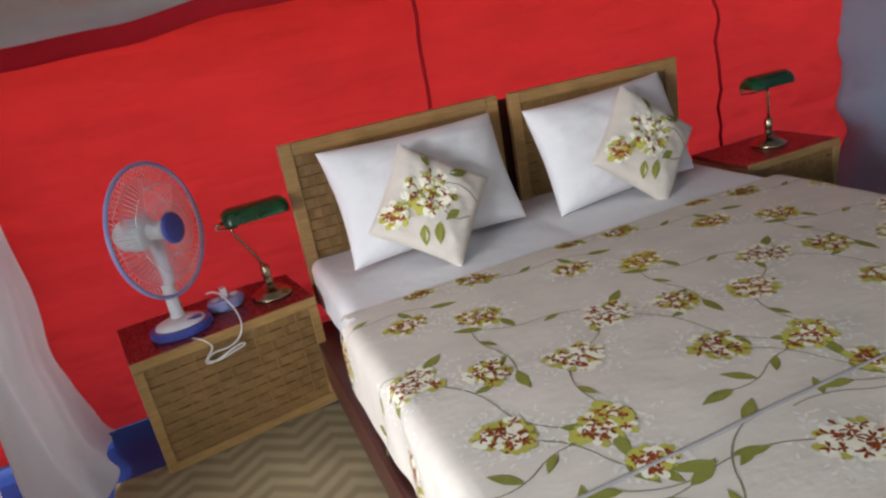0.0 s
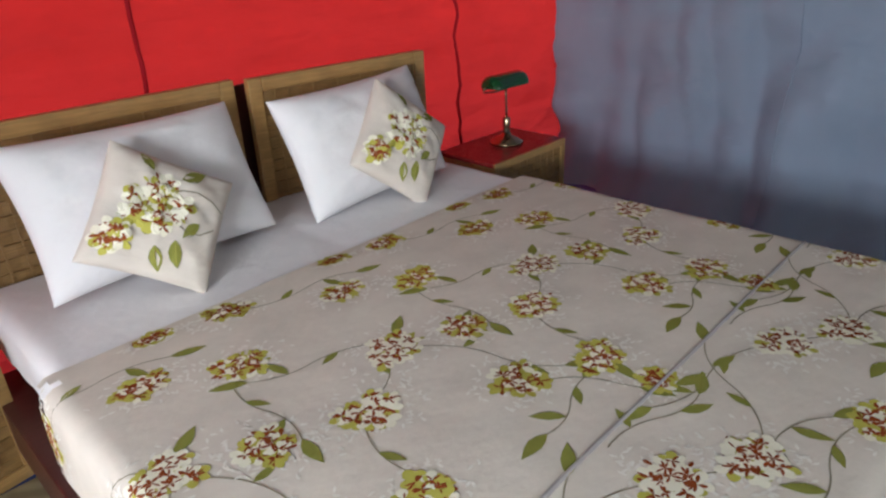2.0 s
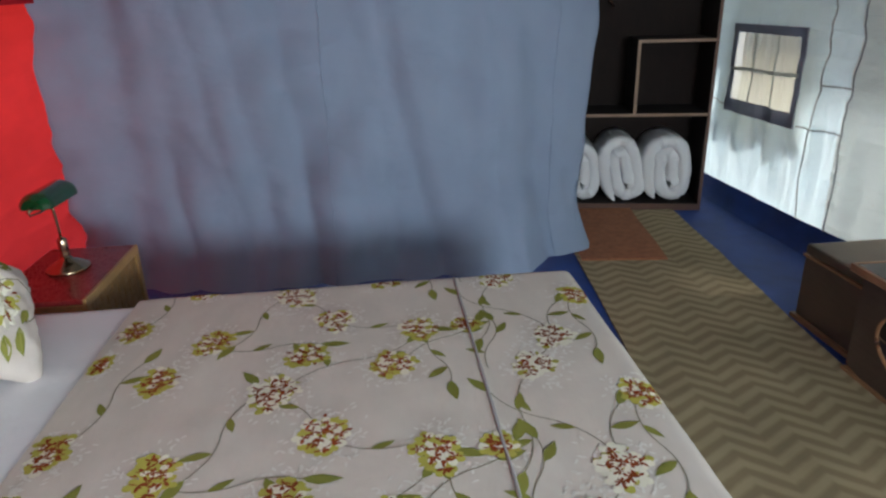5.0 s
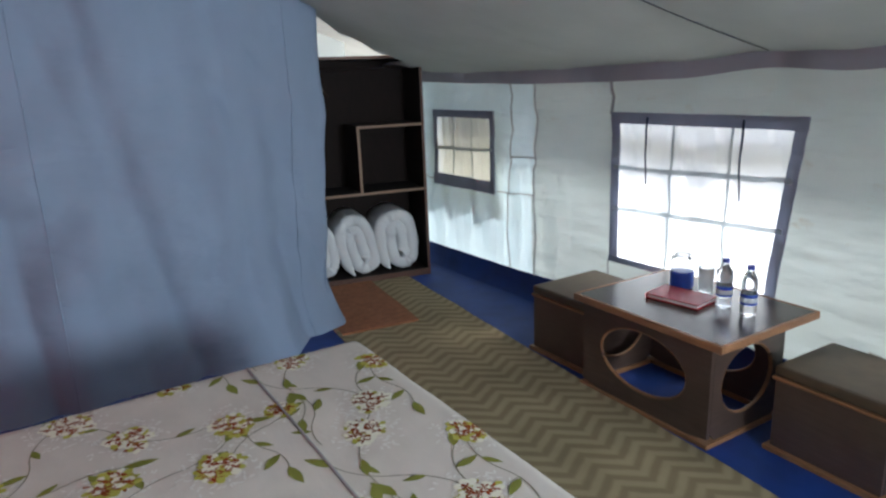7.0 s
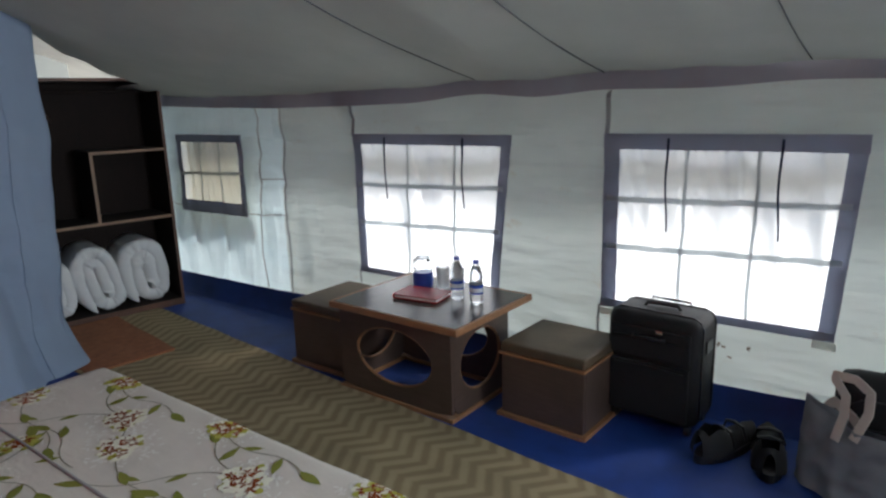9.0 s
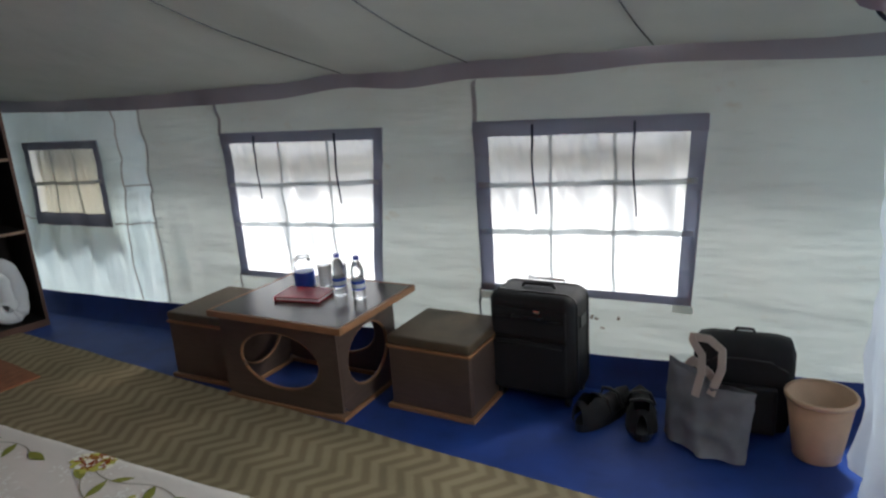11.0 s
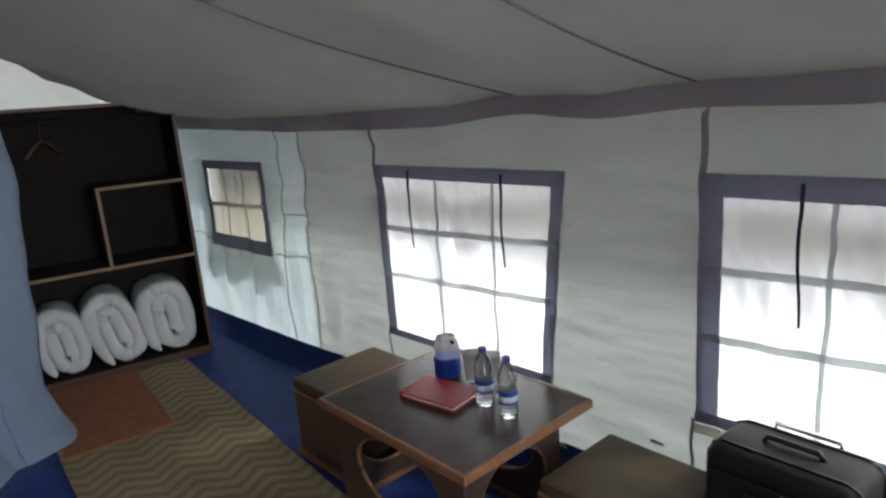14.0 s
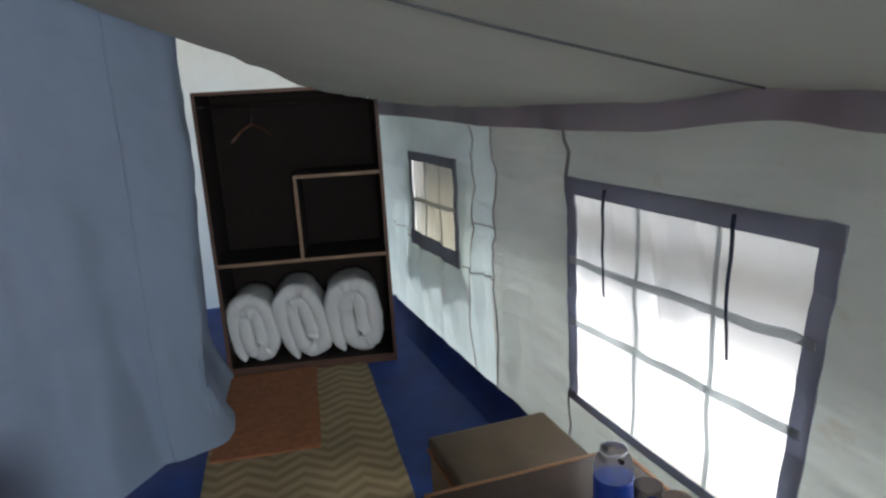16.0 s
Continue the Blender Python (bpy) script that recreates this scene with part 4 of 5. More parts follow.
pillow(leaning(1.565, 2.635, 0.765, 10, 24, 2), 0.71, 0.46, 0.22)
cushion(leaning(0.692, 2.345, 0.757, 8, 27, -36), 11, 0.36, 0.14)
cushion(leaning(1.632, 2.49, 0.755, 10, 22, -42), 12, 0.37, 0.14)


# ---- nightstands ----
def nightstand(m, w, d, h, label):
    ob = thing("nightstand", m, label, "nightstand", "nightstands by the bed")
    part("side_panel", slab(-w / 2, -w / 2 + 0.018, 0.012, d, 0.0, h - 0.021, 0.002), M_OAK, ob)
    part("side_panel", slab(w / 2 - 0.018, w / 2, 0.012, d, 0.0, h - 0.021, 0.002), M_OAK, ob)
    part("back_panel", slab(-w / 2 + 0.019, w / 2 - 0.019, d - 0.012, d, 0.0, h - 0.021, 0.001), M_WEAVEDARK, ob)
    part("top", slab(-w / 2 + 0.001, w / 2 - 0.001, 0.014, d, h - 0.02, h, 0.002), M_REDTOP, ob, "dark red laminate top")
    front = part("door", slab(-w / 2 + 0.02, w / 2 - 0.02, 0.02, 0.028, 0.02, h - 0.03, 0.001), M_WEAVEDARK, ob, "woven bamboo front in a wooden frame")
    f = 0.035
    part("frame", slab(-w / 2, w / 2, 0.0, 0.0125, h - f, h + 0.001, 0.003), M_OAK, front)
    part("frame", slab(-w / 2, w / 2, 0.0, 0.0115, 0.0, f + 0.01, 0.003), M_OAK, front)
    part("frame", slab(-w / 2, -w / 2 + f, 0.001, 0.0115, f + 0.011, h - f - 0.001, 0.003), M_OAK, front)
    part("frame", slab(w / 2 - f, w / 2, 0.001, 0.0115, f + 0.011, h - f - 0.001, 0.003), M_OAK, front)
    weave(front, -w / 2 + f, w / 2 - f, f + 0.01, h - f, 0.010, 0.036)
    return ob


NSL = pose(-0.112, 2.393, 0, 0, 0, 17.5)
NSR = pose(2.46, 2.605, 0, 0, 0, 8.5)
nightstand(NSL, 0.68, 0.39, 0.465, "honey-wood nightstand with woven bamboo front and red top")
nightstand(NSR, 0.56, 0.36, 0.53, "honey-wood nightstand with red top beside the curtain")


# ---- banker's lamps ----
def bankers_lamp(m, h, lean, reach):
    ob = thing("desk_lamp", m, "banker's desk lamp with brass foot and green shade", "desk lamp", "lamps on the nightstands")
    part("base", lathe([(0, 0), (0.078, 0), (0.082, 0.006), (0.08, 0.014), (0.066, 0.018), (0.062, 0.026), (0.045, 0.034), (0.026, 0.044), (0.018, 0.058), (0, 0.06)]), M_BRASS, ob, smooth=True)
    part("stem", lathe([(0.017, 0.057), (0.019, 0.065), (0.015, 0.075), (0.018, 0.085), (0.018, 0.125), (0.013, 0.132), (0.0, 0.134)]), M_BRASS, ob, smooth=True)
    sx = lean
    arm = [(0.0, 0.0, 0.12), (reach * 0.15, 0, 0.16), (reach * 0.9, 0, h - 0.10), (reach, 0, h - 0.074)]
    part("arm", tube(arm, 0.0055, 8), M_BRASS, ob, smooth=True)
    sh = bmesh.new()
    L, R = 0.125, 0.052
    us_, vs_ = [i / 16 for i in range(17)], [j / 12 for j in range(13)]

    def shell(r):
        def g(u, v):
            x = -L + 2 * L * u
            e = 1 - max(0, (abs(x) - L + 0.03) / 0.03) ** 2 * 0.35
            a = math.radians(-8 + 196 * v)
            return Vector((sx + x, r * e * math.cos(a) * 1.15, h - 0.052 + r * e * math.sin(a)))
        return g
    sheet(us_, vs_, shell(R), None, sh)
    sheet(us_[::-1], vs_, shell(R - 0.004), None, sh)
    for u in (0, 1):
        ring = [shell(R)(u, v) for v in vs_]
        sh.faces.new([sh.verts.new(p) for p in (ring if u else ring[::-1])])
    shade_ = part("shade", sh, M_GREEN, ob, "dark green shade", smooth=True)
    part("holder", tube([(sx - L - 0.03, 0, h - 0.055), (sx - L + 0.002, 0, h - 0.05)], 0.007, 8), M_BRASS, shade_, smooth=True)
    yoke = [(sx - L - 0.028, 0.0, h - 0.055), (sx - L - 0.024, 0.0, h - 0.07), (sx - L * 0.6, 0, h - 0.078), (reach, 0, h - 0.074)]
    part("yoke", tube(yoke, 0.004, 6), M_BRASS, ob, smooth=True)
    return ob


bankers_lamp(pose(0.05, 2.62, 0.466, 0, 0, 14), 0.385, 0.02, -0.085)
bankers_lamp(pose(2.462, 2.79, 0.531, 0, 0, 6), 0.345, -0.01, -0.005)


# ---- table fan ----
def table_fan(m):
    ob = thing("table_fan", m, "white and blue table fan with wire guard, standing still", "table fan")
    foot = bmesh.new()
    lathe([(0, 0), (0.105, 0), (0.112, 0.008), (0.112, 0.026), (0.106, 0.034), (0, 0.034)], 32, foot, Matrix.Diagonal((1.0, 0.82, 1, 1)))
    base = part("base", foot, M_BLUEPL, ob, "blue oval foot", smooth=False)
    top = lathe([(0.09, 0.034), (0.086, 0.042), (0.06, 0.052), (0.04, 0.056), (0.0, 0.056)], 32, None, Matrix.Diagonal((1.0, 0.8, 1, 1)))
    part("deck", top, M_WHITEPL, base, "white sloping deck", smooth=True)
    part("badge", slab(0.02, 0.075, -0.045, -0.02, 0.046, 0.053, 0.002), M_BLUEPL, base)
    part("neck", lathe([(0.03, 0.045), (0.024, 0.07), (0.022, 0.18), (0.026, 0.26), (0.03, 0.37), (0, 0.375)], 20, None, pose(0, 0.0, 0) @ pose(0, 0.015, 0, -3)), M_WHITEPL, ob, smooth=True)
    head = new("head")
    head.parent = ob
    head.matrix_basis = pose(0.02, -0.05, 0.40, 90 - 4, 0, 48)
    # head frame: z towards the viewer
    part("motor", lathe([(0, -0.16), (0.035, -0.155), (0.055, -0.13), (0.062, -0.08), (0.058, -0.04), (0.03, -0.03), (0, -0.03)], 24), M_WHITEPL, head, smooth=True)
    R = 0.232
    part("rim", tube([(R * math.cos(a), R * math.sin(a), 0.01) for a in [i * math.pi / 24 for i in range(48)]], 0.0075, 8, True), M_LILAC, head, "lilac-blue guard rim", smooth=True)
    for name, zc, bow, count in (("front_guard", 0.012, 0.055, 72), ("rear_guard", 0.008, -0.055, 72)):
        g = bmesh.new()
        for i in range(count):
            a = 2 * math.pi * i / count
            tube([((0.04 + (R - 0.04) * k) * math.cos(a + 0.06 * (1 - k)), (0.04 + (R - 0.04) * k) * math.sin(a + 0.06 * (1 - k)), zc + bow * (1 - k ** 3)) for k in (0, 0.3, 0.6, 0.85, 1)], 0.0008, 4, False, g)
        for rr in (0.09, 0.155):
            k = (rr - 0.04) / (R - 0.04)
            tube([(rr * math.cos(a), rr * math.sin(a), zc + bow * (1 - k ** 3)) for a in [j * math.pi / 20 for j in range(40)]], 0.0013, 4, True, g)
        tagged(part(name, g, M_WHITEPL, head, "fine white wire guard"), kind="stuff")
    part("badge_disc", lathe([(0, 0.080), (0.050, 0.077), (0.055, 0.070), (0.055, 0.062), (0, 0.062)], 28), M_BLUEPL, head, "dark blue centre disc", smooth=False)
    part("hub", lathe([(0, 0.045), (0.025, 0.044), (0.032, 0.03), (0.032, -0.02), (0, -0.02)], 20), M_WHITEPL, head, smooth=True)
    for i in range(3):
        def blade(u, v):
            a = 2 * math.pi * i / 3 + (v - 0.5) * (0.7 + 0.9 * u)
            r = 0.03 + 0.165 * u * (1 - 0.25 * (v - 0.4) ** 2)
            return Vector((r * math.cos(a), r * math.sin(a), 0.012 + 0.035 * (v - 0.5)))
        part("blade", sheet([k / 8 for k in range(9)], [k / 8 for k in range(9)], blade), M_BLADE, head, "clear plastic blade", smooth=True)
    return ob


table_fan(pose(-0.28, 2.485, 0.466, 0, 0, 15.5))

# ---- extension socket and cord ----
ex = thing("extension_socket", pose(-0.125, 2.61, 0.466, 0, 0, 25), "blue extension socket with a white plug", "extension socket")
part("body", lathe([(0, 0), (0.05, 0), (0.06, 0.012), (0.062, 0.035), (0.055, 0.045), (0, 0.045)], 24, None, Matrix.Diagonal((1.2, 0.8, 1, 1))), M_LILAC, ex, smooth=False)
for x in (-0.038, 0.0, 0.038):
    part("outlet", lathe([(0, 0.0455), (0.016, 0.0455), (0.017, 0.049), (0.012, 0.050), (0, 0.048)], 16, None, pose(x, 0, 0)), M_WHITEPL, ex)
part("plug", slab(-0.012, 0.012, -0.01, 0.012, 0.0505, 0.085, 0.004), M_WHITEPL, ex, "white plug")
F = NSL
cord = [(-0.01, 0.20, 0.575), (0.02, 0.16, 0.60), (0.05, 0.08, 0.55), (0.055, 0.02, 0.515), (0.05, -0.012, 0.48), (0.02, -0.018, 0.44), (-0.03, -0.014, 0.425), (-0.08, -0.012, 0.435), (-0.11, -0.016, 0.405), (-0.06, -0.02, 0.395), (0.0, -0.016, 0.41),
        (0.05, -0.013, 0.415), (0.03, -0.02, 0.435), (-0.03, -0.016, 0.41), (-0.09, -0.012, 0.39), (-0.12, -0.02, 0.41), (-0.06, -0.016, 0.45), (-0.08, -0.013, 0.475), (-0.10, -0.004, 0.497), (-0.12, 0.03, 0.494)]
cv = bpy.data.curves.new("power_cord", "CURVE")
cv.dimensions, cv.bevel_depth, cv.bevel_resolution = "3D", 0.0032, 2
sp = cv.splines.new("NURBS")
sp.points.add(len(cord) - 1)
for q, p in zip(sp.points, cord):
    q.co = (*p, 1)
sp.use_endpoint_u, sp.order_u = True, 4
cv.materials.append(M_CORD)
co = new("power_cord", cv)
co.matrix_basis = F @ pose(0, 0, -0.025)
tagged(co, "bundled white power cord hanging over the nightstand edge", "cable")

# ---- wardrobe ----
CABM = pose(4.735, 0.062, 0, 0, 0, -93.5)
cab = thing("open_wardrobe", CABM, "open dark-brown wardrobe with pale-edged shelves", "wardrobe")
W2, CD, CH = 0.51, 0.42, 1.68


def board(name, x0, x1, z0, z1, edge=M_CABEDGE, depth=CD - 0.012):
    b = part(name, slab(x0, x1, 0.008, depth, z0, z1, 0.001), M_CABDARK, cab)
    part("edge_band", slab(x0, x1, 0.0, 0.0078, z0, z1, 0.001), edge, b, "pale wooden edge band")
    return b


board("side_panel", -W2, -W2 + 0.02, 0.0, CH, M_CABSIDE)
board("side_panel", W2 - 0.02, W2, 0.0, CH, M_CABSIDE)
board("top_panel", -W2 + 0.021, W2 - 0.021, CH - 0.02, CH, M_CABSIDE)
board("bottom_panel", -W2 + 0.021, W2 - 0.021, 0.03, 0.05, M_CABSIDE)
board("plinth", -W2 + 0.021, W2 - 0.021, 0.0, 0.029, M_CABSIDE)
board("shelf", -W2 + 0.021, W2 - 0.021, 0.68, 0.70)
board("divider", -0.01, 0.01, 0.701, 1.169)
board("shelf", -0.01, W2 - 0.021, 1.17, 1.19)
part("back_panel", slab(-W2 + 0.001, W2 - 0.001, CD - 0.011, CD, 0.0, CH, 0.001), M_CABDARK, cab)
for x in (-W2 + 0.04, W2 - 0.04):
    part("rail_bracket", slab(x - 0.02, x + 0.02, 0.03, 0.05, CH - 0.085, CH - 0.078, 0.002), M_CHROME, cab)
part("hanging_rail", tube([(-W2 + 0.02, 0.2, CH - 0.08), (W2 - 0.02, 0.2, CH - 0.08)], 0.012, 12), M_CABDARK, cab, smooth=True)
hg = thing("coat_hanger", CABM @ pose(-0.23, 0.2, CH - 0.08, 0, 0, 62), "wooden coat hanger on the wardrobe rail", "coat hanger")
part("hook", tube([(0.0, 0, -0.11), (0, 0, -0.05), (0.012, 0, -0.035), (0.016, 0, -0.002), (0, 0, 0.014), (-0.016, 0, 0.0)], 0.002, 6), M_CHROME, hg)
part("arms", tube([(-0.2, 0, -0.20), (-0.1, 0, -0.145), (0, 0, -0.11), (0.1, 0, -0.145), (0.2, 0, -0.20)], 0.009, 8), M_CABSIDE, hg, smooth=True)


def quilt_roll(x, w, h, lean, seed):
    """A quilt rolled up round a flat core and stood on edge: a thick, tall spiral with no hollow."""
    n, turns, y1 = 132, 1.8, 0.34
    layer = (w / 2) / (turns + 0.5)
    half = layer * 0.60
    straight = (h - w) / 2
    ctr = []
    for i in range(n + 1):
        k = i / n
        a = -1.2 + 2 * math.pi * turns * k
        r = layer * (0.16 + turns * k) * (1 + 0.07 * nz(a * 0.8, seed))
        up = math.tanh(2.4 * math.sin(a)) * straight * (0.75 + 0.25 * k)
        ctr.append((r * math.cos(a), r * math.sin(a) * 0.9 + up))
    ys = [0.0, 0.006, 0.02, 0.045, 0.09, 0.16, 0.25, y1]
    bm = bmesh.new()
    grid = []
    for i, (px, pz) in enumerate(ctr):
        (qx, qz), (ox, oz) = ctr[min(n, i + 1)], ctr[max(0, i - 1)]
        d = Vector((qx - ox, 0, qz - oz)).normalized()
        nn = Vector((-d.z, 0, d.x))
        end = min(1.0, (n - i) / 6 + 0.25)
        loop = []
        for sgn in (1, -1):
            for y in (ys if sgn == 1 else ys[::-1]):
                soft = math.sqrt(min(1.0, (y + 0.0015) / 0.035) * (2 - min(1.0, (y + 0.0015) / 0.035)))
                puff = 1 + 0.22 * nz(i * 0.17, y * 10, seed) + 0.14 * nz(i * 0.5, y * 22, seed + 3)
                front = 0.022 * nz(i * 0.10, seed, 2) + 0.010 * nz(i * 0.4, seed, 7)
                loop.append(bm.verts.new(Vector((px, y + front, pz)) + nn * (half * soft * puff * end * sgn)))
        grid.append(loop)
    m = len(grid[0])
    for p, q in zip(grid, grid[1:]):
        for j in range(m):
            bm.faces.new((p[j], p[(j + 1) % m], q[(j + 1) % m], q[j]))
    bm.faces.new(grid[0][::-1])
    bm.faces.new(grid[-1])
    bmesh.ops.recalc_face_normals(bm, faces=bm.faces)
    low = min(v.co.z for v in bm.verts)
    ob = part("rolled_quilt", bm, M_QUILT, smooth=True)
    ob.matrix_basis = CABM @ pose(x, 0.045, 0.055 - low * math.cos(radians(lean)), 0, lean, 0)
    return tagged(ob, "thick white quilt rolled up on the wardrobe floor", "quilt", "rolled quilts in the wardrobe")


quilt_roll(-0.335, 0.315, 0.52, -9, 1.0)
quilt_roll(-0.035, 0.33, 0.58, -15, 5.0)
quilt_roll(0.285, 0.36, 0.58, -8, 9.0)


# ---- low table and stools ----
def pierced_panel(w, h, t, ew, eh, cz, n=36):
    """An upright board in x and z with an oval hole."""
    bm = bmesh.new()
    rings = []
    for y in (0, t):
        outer, inner = [], []
        for i in range(n):
            a = 2 * math.pi * i / n
            c, s = math.cos(a), math.sin(a)
            k = min((w / 2) / abs(c) if abs(c) > 1e-6 else 1e9, ((h - cz) if s > 0 else cz) / abs(s) if abs(s) > 1e-6 else 1e9)
            outer.append(bm.verts.new((c * k, y, cz + s * k)))
            inner.append(bm.verts.new((c * ew / 2, y, cz + s * eh / 2)))
        rings.append((outer, inner))
    (o0, i0), (o1, i1) = rings
    for i in range(n):
        j = (i + 1) % n
        bm.faces.new((o0[i], i0[i], i0[j], o0[j]))
        bm.faces.new((o1[j], i1[j], i1[i], o1[i]))
        bm.faces.new((i0[i], i1[i], i1[j], i0[j]))
        bm.faces.new((o0[j], o1[j], o1[i], o0[i]))
    bmesh.ops.recalc_face_normals(bm, faces=bm.faces)
    return bm


TABM = pose(2.165, -0.637, 0, 0, 0, 7)
tb = thing("coffee_table", TABM, "low brown coffee table with orange wooden edges and oval cut-outs", "coffee table")
TW, TD, TH = 0.80, 0.64, 0.50
part("tabletop", slab(-TW / 2 + 0.016, TW / 2 - 0.016, -TD / 2 + 0.016, TD / 2 - 0.016, TH - 0.03, TH, 0.001), M_TABLETOP, tb, "dark umber laminate top")
for x0, x1, y0, y1 in ((-TW / 2, TW / 2, TD / 2 - 0.0155, TD / 2), (-TW / 2, TW / 2, -TD / 2, -TD / 2 + 0.0155),
                       (-TW / 2, -TW / 2 + 0.0155, -TD / 2 + 0.016, TD / 2 - 0.016), (TW / 2 - 0.0155, TW / 2, -TD / 2 + 0.016, TD / 2 - 0.016)):
    part("edge_strip", slab(x0, x1, y0, y1, TH - 0.032, TH + 0.001, 0.004), M_TABEDGE, tb, "chipped orange-brown edge strip")
BX0, BX1, BY0, BY1 = -0.30, 0.42, -0.25, 0.235
bw, bd, bh = BX1 - BX0, BY1 - BY0, TH - 0.033 - 0.022
for side_y in (BY1 - 0.018, BY0):
    p = part("long_panel", pierced_panel(bw, bh, 0.018, 0.49, 0.29, 0.225), M_TABLE, tb)
    p.location = ((BX0 + BX1) / 2, side_y, 0.022)
    ring = tube([(0.247 * math.cos(a), 0.009, 0.225 + 0.147 * math.sin(a)) for a in [i * math.pi / 24 for i in range(48)]], 0.0095, 6, True)
    part("hole_edge", ring, M_TABEDGE, p, "pale rim of the oval hole", smooth=True)
for side_x in (BX0 + 0.018, BX1):
    p = part("end_panel", pierced_panel(bd - 0.04, bh, 0.018, 0.34, 0.30, 0.225), M_TABLE, tb)
    p.matrix_basis = pose(side_x, (BY0 + BY1) / 2, 0.022, 0, 0, 90)
    ring = tube([(0.172 * math.cos(a), 0.009, 0.225 + 0.152 * math.sin(a)) for a in [i * math.pi / 24 for i in range(48)]], 0.0095, 6, True)
    part("hole_edge", ring, M_TABEDGE, p, "pale rim of the oval hole", smooth=True)
for x0, x1, y0, y1 in ((BX0 - 0.012, BX1 + 0.012, BY1 - 0.03, BY1 + 0.012), (BX0 - 0.012, BX1 + 0.012, BY0 - 0.012, BY0 + 0.03),
                       (BX0 - 0.012, BX0 + 0.03, BY0 + 0.031, BY1 - 0.031), (BX1 - 0.03, BX1 + 0.012, BY0 + 0.031, BY1 - 0.031)):
    part("base_strip", slab(x0, x1, y0, y1, 0.0, 0.0215, 0.003), M_TABEDGE, tb, "orange-brown base strip")


def stool(m, w, d, h, label):
    ob = thing("cube_stool", m, label, "stool", "stools by the table")
    e = 0.003
    part("front_panel", slab(-w / 2 + 0.02, w / 2 - 0.02, d / 2 - 0.036, d / 2 - 0.018, 0.022, h - 0.062, e), M_TABLE, ob)
    part("back_panel", slab(-w / 2 + 0.02, w / 2 - 0.02, -d / 2 + 0.018, -d / 2 + 0.036, 0.022, h - 0.062, e), M_TABLE, ob)
    part("side_panel", slab(-w / 2 + 0.018, -w / 2 + 0.036, -d / 2 + 0.037, d / 2 - 0.037, 0.022, h - 0.062, e), M_TABLE, ob)
    part("side_panel", slab(w / 2 - 0.036, w / 2 - 0.018, -d / 2 + 0.037, d / 2 - 0.037, 0.022, h - 0.062, e), M_TABLE, ob)
    part("base_strip", slab(-w / 2, w / 2, -d / 2, d / 2, 0.0, 0.021, 0.003), M_TABEDGE, ob, "orange-brown base board")
    part("rim", slab(-w / 2 + 0.01, w / 2 - 0.01, -d / 2 + 0.01, d / 2 - 0.01, h - 0.061, h - 0.048, 0.003), M_TABEDGE, ob, "thin orange-brown rim")
    bm = slab(-w / 2 + 0.014, w / 2 - 0.014, -d / 2 + 0.014, d / 2 - 0.014, h - 0.047, h, 0.014)
    part("seat_pad", bm, M_LEATHER, ob, "olive-brown leatherette pad", smooth=False)
    return ob


stool(pose(1.535, -0.875, 0, 0, 0, 6), 0.46, 0.42, 0.37, "brown cube stool with olive pad beside the suitcase")
stool(pose(2.875, -0.63, 0, 0, 0, 8), 0.44, 0.50, 0.38, "brown cube stool with olive pad behind the table")

# ---- on the table ----
fo = thing("document_folder", pose(2.205, -0.625, TH + 0.002, 0, 0, 16), "closed red document folder on the table", "folder")
part("cover", slab(-0.125, 0.125, -0.085, 0.085, 0.0, 0.004, 0.001), M_FOLDER, fo)
part("paper_block", slab(-0.118, 0.12, -0.08, 0.078, 0.0045, 0.0165, 0.001), M_PAPER, fo)
part("cover", slab(-0.125, 0.125, -0.085, 0.085, 0.017, 0.022, 0.002), M_FOLDER, fo)
part("spine", slab(0.1255, 0.129, -0.085, 0.085, 0.0, 0.022, 0.001), M_FOLDER, fo)


def water_bottle(m):
    ob = thing("water_bottle", m, "clear plastic water bottle with blue cap and label", "bottle", "bottles on the table")
    prof = [(0.0, 0.004), (0.022, 0.0), (0.031, 0.006), (0.033, 0.02), (0.031, 0.045), (0.0325, 0.05), (0.0325, 0.105), (0.030, 0.112), (0.033, 0.135), (0.031, 0.155), (0.020, 0.182), (0.0135, 0.192), (0.0135, 0.202)]
    part("body", lathe(prof, 24), M_BOTTLE, ob, smooth=True)
    lab = part("label", lathe([(0.0332, 0.055), (0.0334, 0.055), (0.0334, 0.1), (0.0332, 0.1)], 24), M_LABELW, ob, "white and blue label", smooth=True)
    part("band", lathe([(0.0337, 0.084), (0.0338, 0.084), (0.0338, 0.1), (0.0337, 0.1)], 24), M_LABEL, lab, smooth=True)
    part("band", lathe([(0.0337, 0.055), (0.0338, 0.055), (0.0338, 0.064), (0.0337, 0.064)], 24), M_LABEL, lab, smooth=True)
    part("cap", lathe([(0.0, 0.218), (0.013, 0.218), (0.0148, 0.215), (0.0148, 0.2), (0.0, 0.2)], 20), M_BLUEPL, ob, "dark blue cap")
    return ob


b1 = water_bottle(pose(2.042, -0.705, TH + 0.001))
copy_thing(b1, pose(1.918, -0.708, TH + 0.001, 0, 0, 70))

kt = thing("water_jug", pose(2.345, -0.76, TH + 0.001), "small clear-lidded jug with a blue band", "jug")
part("body", lathe([(0, 0), (0.05, 0), (0.054, 0.01), (0.054, 0.075), (0.05, 0.08), (0, 0.08)], 28), M_LABEL, kt, "blue lower body", smooth=False)
